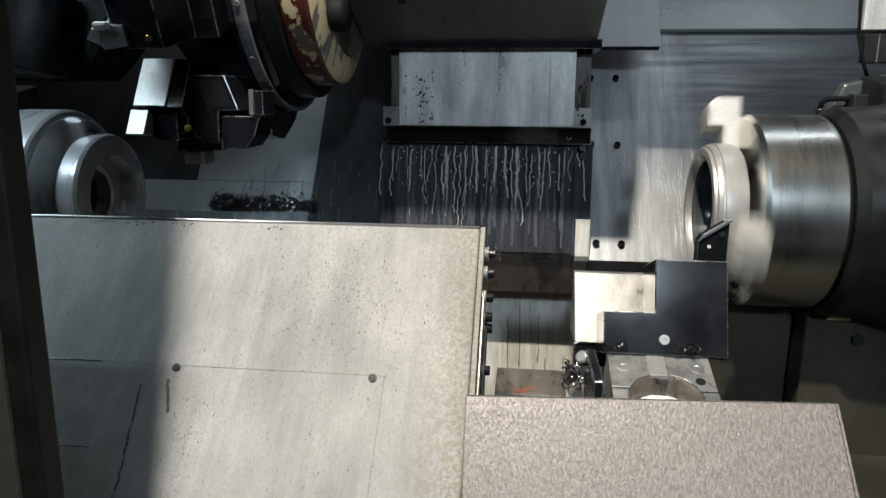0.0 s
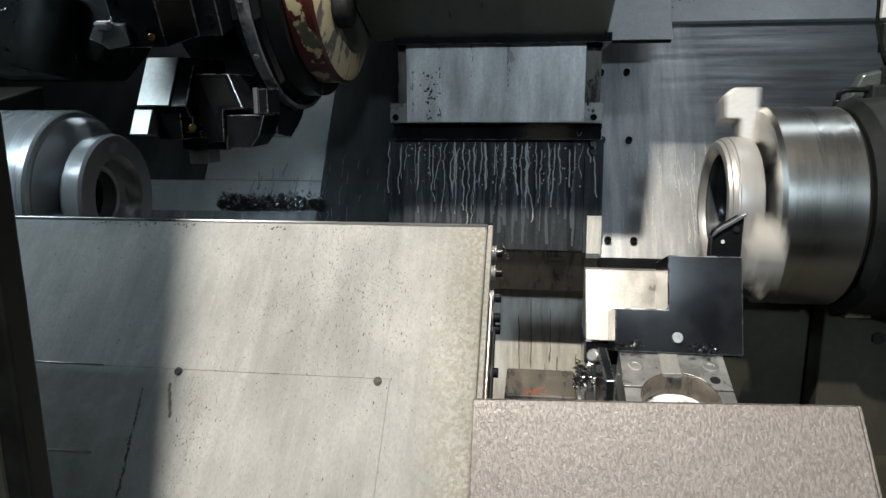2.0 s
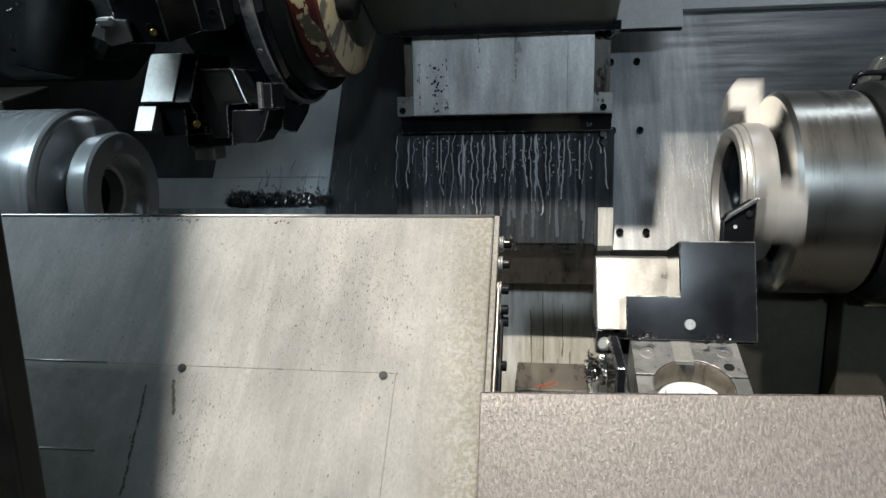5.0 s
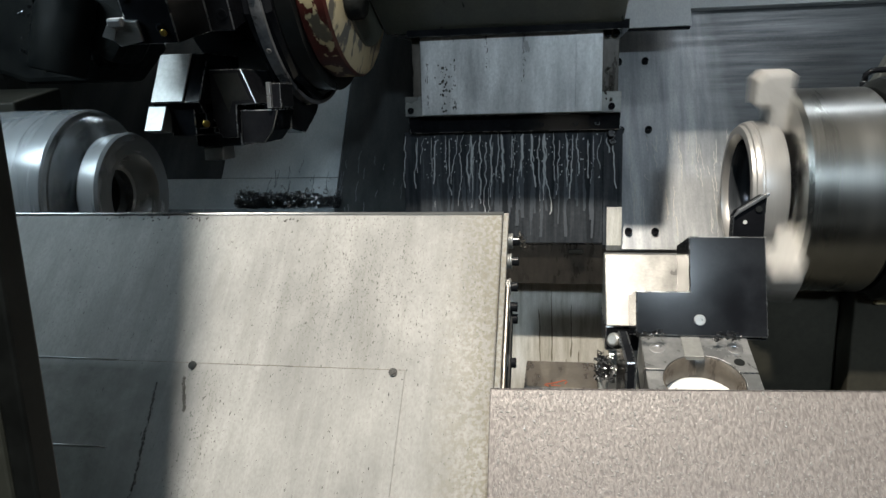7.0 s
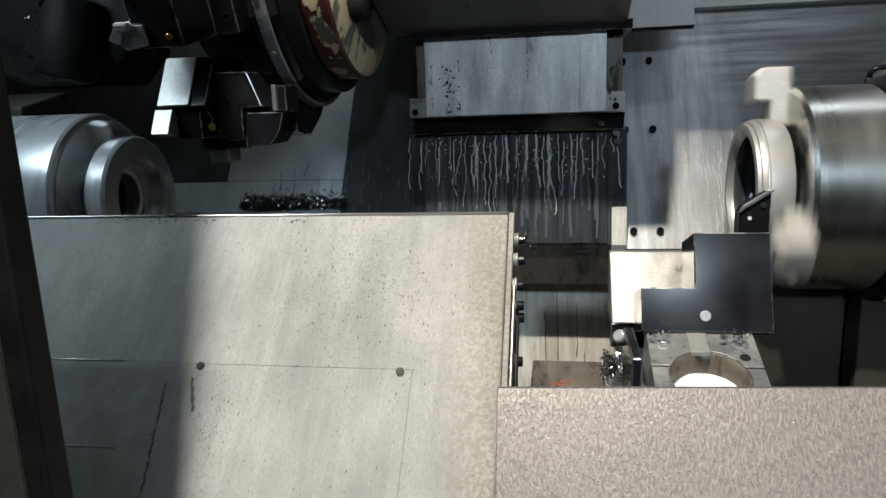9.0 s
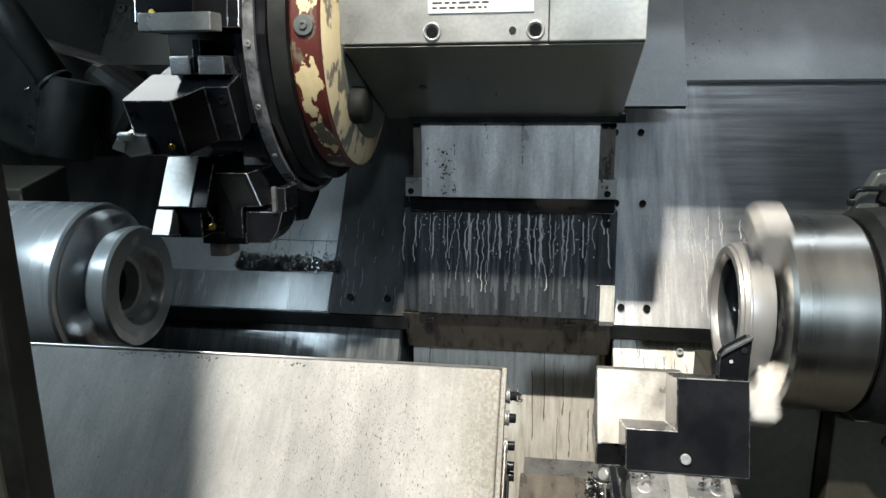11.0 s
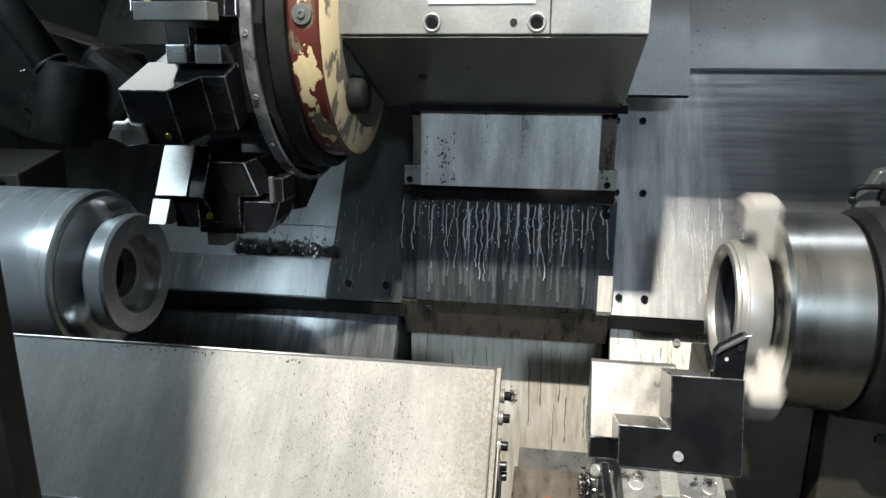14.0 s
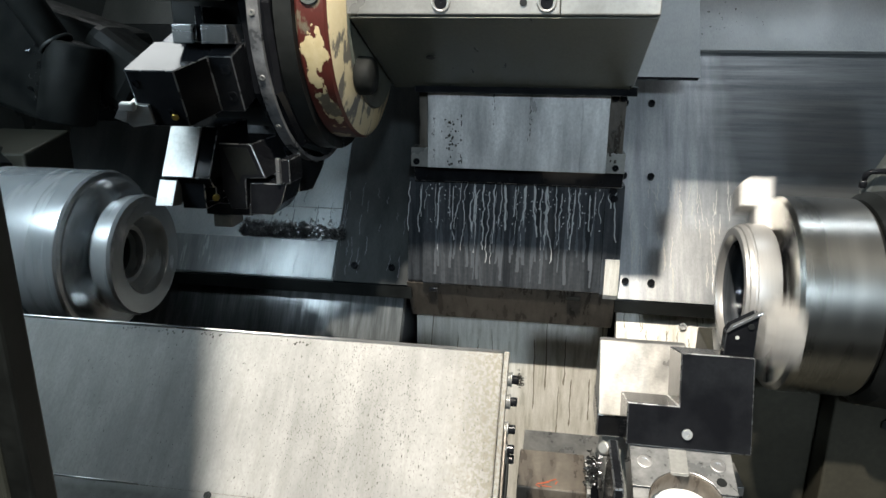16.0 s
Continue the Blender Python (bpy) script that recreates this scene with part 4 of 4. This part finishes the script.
part("casting", prism([(0.632, 1.437), (0.660, 1.497), (0.80, 1.53), (0.80, 1.40), (0.645, 1.402)], "y", 1.112, 1.135, 0.004), M_DIM, hs, "oily grey-green casting")
part("upper_box", box((0.684, 1.12, 1.528), (0.82, 1.134, 1.571), 0.002), M_BLKP, hs, "black box over the spindle")
part("scraped_plate", box((0.680, 1.122, 1.577), (0.82, 1.13, 1.70), 0.001), M_PLATE, hs, "bright scraped plate")
part("box_edge", box((0.7030, 1.1175, 1.529), (0.7042, 1.1198, 1.570), 0.0003), M_STEEL, hs)
part("cable", tube([(0.674, 1.12, 1.68), (0.671, 1.12, 1.62), (0.674, 1.12, 1.57), (0.686, 1.12, 1.528), (0.700, 1.125, 1.50)], 0.0028), M_RUBBER, hs)
part("upper_post", box((0.735, 1.121, 1.50), (0.79, 1.133, 1.529), 0.002), M_BLKP, hs)
part("bracket", prism([(1.04, 1.45), (1.04, 1.495), (1.12, 1.51), (1.16, 1.49), (1.16, 1.44), (1.06, 1.43)], "x", 0.685, 0.85, 0.006), M_BLKP, hs)
part("tab", prism([(0.612, 1.1652), (0.648, 1.1652), (0.644, 1.176), (0.634, 1.186), (0.622, 1.180)], "y", 0.966, 0.985, 0.002), M_CREAM, hs, "worn cream tab")
noz = empty("coolant_nozzle", "thin bent coolant pipe above the sub-spindle", "coolant pipe")
part("pipe", tube([(0.624, 1.102, 1.458), (0.625, 1.101, 1.469), (0.632, 1.10, 1.474), (0.645, 1.10, 1.475), (0.69, 1.10, 1.4745), (0.72, 1.10, 1.474)], 0.0042), M_BLACK, noz)
part("tip", moved(cyl(0.0056, 0.011, 14, 0.001), pose(0.624, 1.102, 1.449)), M_BLACK, noz)
part("pipe_clamp", box((0.664, 1.085, 1.455), (0.70, 1.125, 1.482), 0.003), M_BLKP, noz)
hl = empty("headstock", "dark headstock housing behind the main chuck", "headstock")
sharp(part("nose", lathe([(-0.725, 0.0), (-0.725, 0.14), (-0.76, 0.17), (-1.0, 0.17), (-1.0, 0.0)], AY, AZ, 96), M_BLKP, hl))
part("flange", prism([(1.04, 1.43), (1.04, 1.465), (1.16, 1.49), (1.16, 1.40)], "x", -0.84, -0.70, 0.004), M_BASE, hl, "grey casting with chips")
arm = empty("parts_catcher_arm", "oily black catcher arm with a round bar", "arm")
part("bar", tube([(-0.86, 1.10, 1.955), (-0.755, 1.10, 1.795), (-0.655, 1.10, 1.642)], 0.0265, 28), M_OILBAR, arm, "black oily round bar")
part("collar", moved(cyl(0.0285, 0.006, 28, 0.001), facing((-0.656, 1.10, 1.6435), (0.55, 0, -0.84))), M_OILBAR, arm)
part("knuckle", moved(cyl(0.047, 0.135, 36, 0.004), facing((-0.632, 1.12, 1.643), (-0.22, -0.10, -0.97))), M_SOOT, arm, "black round knuckle")
part("block", moved(box((-0.06, -0.05, -0.055), (0.06, 0.05, 0.055), 0.02), pose(-0.600, 1.19, 1.60, 0, 35, 0)), M_SOOT, arm)
part("mount", prism([(-0.98, 1.90), (-0.80, 1.72), (-0.60, 1.66), (-0.56, 1.56), (-0.62, 1.50), (-0.80, 1.50), (-0.98, 1.56)], "y", 1.20, 1.30, 0.01), M_SOOT, arm, "black mount caked with oil and chips")

# ---------------------------------------------------------------- lower turret with its tool, which creeps along
lower = empty("lower_turret", "black stepped tool block and clamp on the lower turret", "turret")


def lean_y(z):
    return 0.735 + (z - 1.194) * 0.351


TILT = Matrix.Translation((0, lean_y(1.194), 1.194)) @ Matrix.Rotation(-math.atan(0.351), 4, "X")
RISE = math.hypot(1, 0.351)
part("tool_block", moved(prism([(0.2752, -0.008), (0.4135, -0.008), (0.4135, 0.0965 * RISE), (0.3325, 0.0965 * RISE), (0.3325, 0.0385 * RISE), (0.2752, 0.0385 * RISE)], "y", 0.0, 0.078, 0.0013), TILT), M_DULL, lower, "black stepped tool block")
part("back_block", prism([(0.842, 1.159), (0.905, 1.239), (0.918, 1.238), (0.93, 1.15)], "x", 0.251, 0.365, 0.0015), M_BLOCK, lower, "bright ground steel block")
part("back_foot", box((0.25, 0.845, 1.125), (0.33, 0.93, 1.158), 0.002), M_BLACK, lower)
part("tool_plate", prism([(0.386, 1.27), (0.386, 1.306), (0.391, 1.314), (0.417, 1.331), (0.421, 1.331), (0.421, 1.27)], "y", 0.800, 0.816, 0.0012), M_BLACK, lower, "dark cutting tool blade")
part("tool_edge", prism([(0.3865, 1.307), (0.391, 1.3155), (0.417, 1.3325), (0.4235, 1.3345), (0.4225, 1.3315), (0.3935, 1.3125)], "y", 0.797, 0.803, 0.0006), M_STEEL, lower, "bright cutting edge")
part("tool_hole", moved(cyl(0.0035, 0.001), facing((0.413, 0.7994, 1.316), (0, -1, 0))), M_BLKP, lower)
part("rivet", moved(cyl(0.0022, 0.001), facing((0.399, 0.7998, 1.301), (0, -1, 0))), M_LABEL, lower)
part("block_screw", moved(cap_screw(0.006, 0.004), facing((0.3425, 0.7385, 1.203), (0, -0.94, 0.33))), M_HEAD, lower)


# clamp: local x along the machine, local y towards the operator and down, local z out of the clamp's face
CLAMP = Matrix.Translation((0, 0.742, 1.187)) @ Matrix.Rotation(radians(20), 4, "X") @ Matrix(((1, 0, 0, 0), (0, -1, 0, 0), (0, 0, 1, 0), (0, 0, 0, 1)))
BX, BV, BR, SPLIT = 0.3365, 0.0775, 0.0403, 0.0625


def half_clamp(v0, v1, near):
    """One half of the split clamp, its bore cut out of the side at v1."""
    a0 = math.acos((BV - near) / BR) if near < BV else math.pi / 2
    top = near < BV and v0 < near
    if top:
        arc = [(BX + BR * math.sin(a), BV - BR * math.cos(a)) for a in (a0 - 2 * a0 * k / 20 for k in range(21))]
        outline = [(0.280, v0), (0.392, v0), (0.392, v1)] + arc + [(0.280, v1)]
    else:
        a0 = math.acos((BV - v0) / BR)
        arc = [(BX - BR * math.sin(a), BV - BR * math.cos(a)) for a in (a0 + (2 * math.pi - 2 * a0) * k / 30 for k in range(31))]
        outline = [(0.392, v0), (0.392, v1), (0.280, v1), (0.280, v0)] + arc
    return moved(prism(outline, "z", -0.046, 0.0, 0.0008), CLAMP)


part("clamp_cap", half_clamp(0.0, SPLIT - 0.001, SPLIT - 0.001), M_CLAMP, lower, "ground steel half of the split clamp")
part("clamp_base", half_clamp(SPLIT + 0.001, 0.135, SPLIT + 0.001), M_CLAMP, lower, "ground steel half of the split clamp")
part("bore_floor", moved(cyl(BR - 0.0006, 0.004, 48), CLAMP @ pose(BX, BV, -0.034)), M_LABEL, lower, "pale plug in the bore")
# Brown ring darkens the clamp's bore wall in place of real shade.
part("bore_wall_shade", moved(lathe([(-0.033, BR - 0.0004), (-0.0012, BR - 0.0004), (-0.0012, BR - 0.0016), (-0.033, BR - 0.0016)], 0, 0, 48), CLAMP @ pose(BX, BV, 0) @ Matrix.Rotation(radians(-90), 4, "Y")), M_RUST, lower, "dark ring drawing the shaded bore wall")
part("slit_key", moved(box((0.3225, 0.002, -0.004), (0.3425, 0.041, 0.0012), 0.0006), CLAMP), M_HEAD, lower, "darker key in the slit")
for x, v in ((0.2956, 0.0285), (0.3756, 0.0255)):
    part("clamp_screw", moved(cap_screw(0.0085, 0.0015), CLAMP @ pose(x, v, -0.0002)), M_STEEL, lower)
part("clamp_hole", moved(cyl(0.0055, 0.001), CLAMP @ pose(0.3762, 0.047, -0.0005)), M_BLKP, lower)
part("carrier", box((0.262, 0.70, 1.02), (0.392, 0.93, 1.10), 0.003), M_HEAD, lower)
part("side_bar", box((0.255, 0.64, 1.10), (0.266, 0.735, 1.19), 0.002), M_BLACK, lower)
part("side_knob", moved(cyl(0.0085, 0.014, 20, 0.003), facing((0.256, 0.735, 1.176), (-0.5, -0.7, 0.5))), M_HEAD, lower)
part("low_edge", box((0.392, 0.742, 1.180), (0.4145, 0.78, 1.1875), 0.001), M_BLACK, lower)
nb = empty("neighbour_holder", "brown oily holder block with a drawn orange reflection", "tool holder")
part("body", box((0.150, 0.775, 1.02), (0.238, 0.86, 1.112), 0.002), M_RUST, nb)
# Orange strokes draw the glowing reflection on the block's top.
for x, y, turn, ln in ((0.183, 0.786, 20, 0.016), (0.192, 0.792, 34, 0.019), (0.188, 0.780, -6, 0.012), (0.200, 0.789, 70, 0.008), (0.177, 0.779, -35, 0.007)):
    part("marking", moved(box((-ln / 2, -0.0007, 0.0001), (ln / 2, 0.0007, 0.0006), 0.0002), pose(x, y, 1.112, 0, 0, turn)), M_ORANGE, nb, "orange stroke drawing a glowing reflection")
part("side_strip", box((0.2385, 0.78, 1.02), (0.2435, 0.86, 1.108), 0.001), M_PLATE, nb, "worn pale edge strip")
step = empty("chute_step", "bright step across the chute with a black edge", "ledge")
part("tread", box((0.15, 0.955, 1.005), (0.48, 1.06, 1.02), 0.001), M_BLOCK, step)
part("riser", box((0.15, 0.957, 0.96), (0.48, 1.06, 1.004), 0.001), M_BLACK, step)
part("screw", moved(cap_screw(0.0075, 0.012), facing(bed(0.452, -0.075, -0.053), BN)), M_STEEL, step)

# ---------------------------------------------------------------- swarf and specks


def swarf(name, n, spot, size, seed, label, material=None):
    rnd = random.Random(seed)
    verts, faces = [], []
    for k in range(n):
        c, s = Vector(spot(rnd)), size * rnd.uniform(0.5, 1.5)
        q = Euler([rnd.uniform(0, 6.28) for _ in range(3)]).to_matrix()
        turns = rnd.uniform(0.5, 1.6)
        base = len(verts)
        for i in range(7):
            a = 6.28 * turns * i / 6
            p = Vector((math.cos(a), math.sin(a), 0.35 * (i - 3) / 3 * 2)) * s
            for w in (-0.22, 0.22):
                verts.append(c + q @ (p + Vector((0, 0, w * s))))
        faces += [(base + 2 * i, base + 2 * i + 1, base + 2 * i + 3, base + 2 * i + 2) for i in range(6)]
    me = bpy.data.meshes.new(name)
    me.from_pydata(verts, [], faces)
    me.materials.append(material or M_CHIP)
    return tagged(new(name, me), label, "swarf", kind="stuff")


swarf("swarf_heap", 900, lambda r: bed(r.uniform(-0.51, -0.272), 0.056 + abs(r.gauss(0, 0.016)), 0.004 + r.random() * 0.012), 0.0038, 5, "dark curled steel swarf heaped on a ledge")
swarf("swarf_on_arm", 140, lambda r: (r.uniform(-0.80, -0.62), 1.1985, r.uniform(1.52, 1.64)), 0.003, 15, "fine chips stuck on the oily catcher arm")
swarf("swarf_on_block", 60, lambda r: (r.choice((r.uniform(0.275, 0.305), r.uniform(0.355, 0.385))), 0.731 + r.uniform(-0.004, 0.002), 1.193 + r.random() * 0.008), 0.002, 6, "bright curled chips at the foot of the tool block")
swarf("swarf_on_bolt", 26, lambda r: (0.1515 + r.gauss(0, 0.002), 0.685 + r.gauss(0, 0.004), 1.308 + r.gauss(0, 0.004)), 0.0022, 25, "dark chips caught on the cover's side bolt", M_DARKCHIP)
swarf("swarf_in_bore", 50, lambda r: CLAMP @ Vector((BX + r.gauss(0, 0.013), BV - 0.008 + r.gauss(0, 0.012), -0.0295 + r.random() * 0.003)), 0.002, 8, "chips lying in the bore of the clamp")
swarf("swarf_clump", 160, lambda r: (0.245 + r.gauss(0, 0.005), 0.80 + r.gauss(0, 0.015), 1.125 + abs(r.gauss(0, 0.006))), 0.003, 9, "tangled chips between the holders")


def specks(name, spots, material, label, seed, category="chips"):
    rnd = random.Random(seed)
    verts, faces = [], []
    for c, u, v, n, s in spots:
        k, base = rnd.randint(4, 6), len(verts)
        a0, st = rnd.uniform(0, 6.28), rnd.uniform(0.6, 1.7)
        for i in range(k):
            a = a0 + 6.28 * i / k
            rr = s * rnd.uniform(0.6, 1.2)
            verts.append(c + u * rr * math.cos(a) + v * rr * math.sin(a) * st)
        verts.append(c + n * s * 0.5)
        faces += [(base + i, base + (i + 1) % k, base + k) for i in range(k)]
    me = bpy.data.meshes.new(name)
    me.from_pydata(verts, [], faces)
    me.materials.append(material)
    return tagged(new(name, me), label, category, kind="stuff")


def cover_spots():
    rnd = random.Random(11)
    out = []
    X = Vector((1, 0, 0))
    for k in range(5200):
        z = rnd.random()
        if z < 0.55:
            x, s = rnd.gauss(-0.015, 0.062), abs(rnd.gauss(0.09, 0.055))
        elif z < 0.72:
            x, s = rnd.gauss(-0.132, 0.012), rnd.uniform(0.18, 0.42)
        else:
            x, s = rnd.uniform(-0.34, 0.13), rnd.uniform(0.002, 0.4)
        if not (-0.5 < x < 0.128 and 0.002 < s < 0.5):
            continue
        lift = 0.0012 if -0.345 < x < 0.052 and s > 0.175 else 0.0002
        out.append((on_cover(x, s, lift), X * 0.62, CD * 1.35, CN, rnd.uniform(0.0002, 0.00062) * (1.9 if rnd.random() < 0.07 else 1)))
    for x0 in (-0.30, -0.26, -0.205, -0.1):
        for k in range(9):
            out.append((on_cover(x0 + rnd.gauss(0, 0.009), 0.003 + rnd.random() * 0.006, 0.0002), X, CD, CN, rnd.uniform(0.0008, 0.0017)))
    for x0, s0, s1 in ((-0.186, 0.195, 0.30), (-0.160, 0.19, 0.222), (-0.178, 0.30, 0.42)):
        for k in range(130):
            f = rnd.random()
            out.append((on_cover(x0 + 0.010 * f + rnd.gauss(0, 0.0007), s0 + (s1 - s0) * f, 0.0012), X, CD, CN, rnd.uniform(0.0006, 0.0014)))
    return out


specks("chip_specks", cover_spots(), M_DARKCHIP, "small dark chips stuck on the sloping cover", 12)


def bead_spots():
    rnd = random.Random(21)
    X = Vector((1, 0, 0))
    return [(Vector((rnd.uniform(0.137, 0.437), 0, 0)) + LT + LD * rnd.uniform(0.002, 0.2) + LN * 0.0002, X, LD, LN, rnd.uniform(0.0003, 0.0009) * (1.7 if rnd.random() < 0.15 else 1)) for k in range(4200)]


specks("coolant_beads", bead_spots(), M_DROP, "small coolant beads on the front cover", 22, "coolant").matrix_basis = LOW_TILT


def wall_spots():
    rnd = random.Random(31)
    X = Vector((1, 0, 0))
    out = [(bed(rnd.uniform(0.46, 0.66), rnd.uniform(0.56, 0.72), 0.0125), X, BU, BN, rnd.uniform(0.0006, 0.002)) for k in range(60)]
    out += [(Vector((rnd.gauss(-0.015, 0.008), 1.2868, rnd.uniform(1.425, 1.52))), X, Vector((0, 0, 1)), Vector((0, -1, 0)), rnd.uniform(0.0008, 0.0025)) for k in range(45)]
    for x0, z0, z1 in ((0.062, 1.50, 1.565), (0.128, 1.475, 1.56), (0.003, 1.43, 1.56), (-0.048, 1.43, 1.53)):
        for k in range(16):
            out.append((Vector((x0 + rnd.gauss(0, 0.0012), 1.2868, rnd.uniform(z0, z1))), X * 0.6, Vector((0, 0, 2.2)), Vector((0, -1, 0)), rnd.uniform(0.0006, 0.0017)))
    for k in range(26):
        out.append((Vector((0.278 + rnd.gauss(0, 0.005), 1.2982, rnd.uniform(1.44, 1.51))), X, Vector((0, 0, 1)), Vector((0, -1, 0)), rnd.uniform(0.0012, 0.0035)))
    return out


specks("wall_specks", wall_spots(), M_DARKCHIP, "dark chips stuck on guards and plate", 32)

# ---------------------------------------------------------------- what moves
PHASE = [(0.0, 72), (0.5, 72), (1.0, 72), (1.5, 72), (2.0, 78), (2.5, 80), (3.0, 100), (3.5, 125), (4.0, 95), (6.5, 125), (7.0, 98), (7.5, 75), (8.0, 72), (8.5, 75),
         (9.0, 85), (9.6, 75), (10.0, 122), (12.5, 100), (13.0, 78), (13.5, 75), (14.0, 95), (14.5, 112), (15.0, 50), (16.0, 62)]
CREEP = [(0, 0, 0, 0), (2, 0, 0.0042, 0.0008), (4, 0, 0.009, 0.0021), (6.5, 0, 0.0122, 0.0042), (9, -0.0006, 0.0146, 0.0064), (10, -0.0003, 0.0155, 0.0066),
         (12.5, -0.001, 0.013, 0.0065), (13, -0.0015, 0.0105, 0.009), (14, -0.002, 0.0085, 0.0135), (15, -0.0015, 0.0075, 0.018), (16, -0.0003, 0.0088, 0.0217)]


def spin(phases, rate):
    """Unwrapped angles, falling at about `rate` degrees a second, three jaws alike."""
    out, total = [], phases[0][1]
    keys = [(0.0, total)]
    for (ta, a), (tb, b) in zip(phases, phases[1:]):
        want = keys[-1][1] - rate * (tb - ta)
        total = b + 120 * round((want - b) / 120)
        keys.append((tb, total))
    for k in range(481):
        t = k / FPS
        for (ta, a), (tb, b) in zip(keys, keys[1:]):
            if ta <= t <= tb + 1e-6:
                out.append((t, a + (b - a) * (t - ta) / (tb - ta)))
                break
    return out


def motions():
    # jaw angle from the back over the top; the jaw built first points up (90)
    walk(right, [(t, pose(0, AY, AZ, a - 90)) for t, a in spin(PHASE, 1470)])
    walk(left, [(t, pose(0, AY, AZ, -44 * t * FPS)) for t in (k / FPS for k in range(481))])
    walk(lower, [(t, pose(x, y, z)) for t, x, y, z in CREEP])


motions()
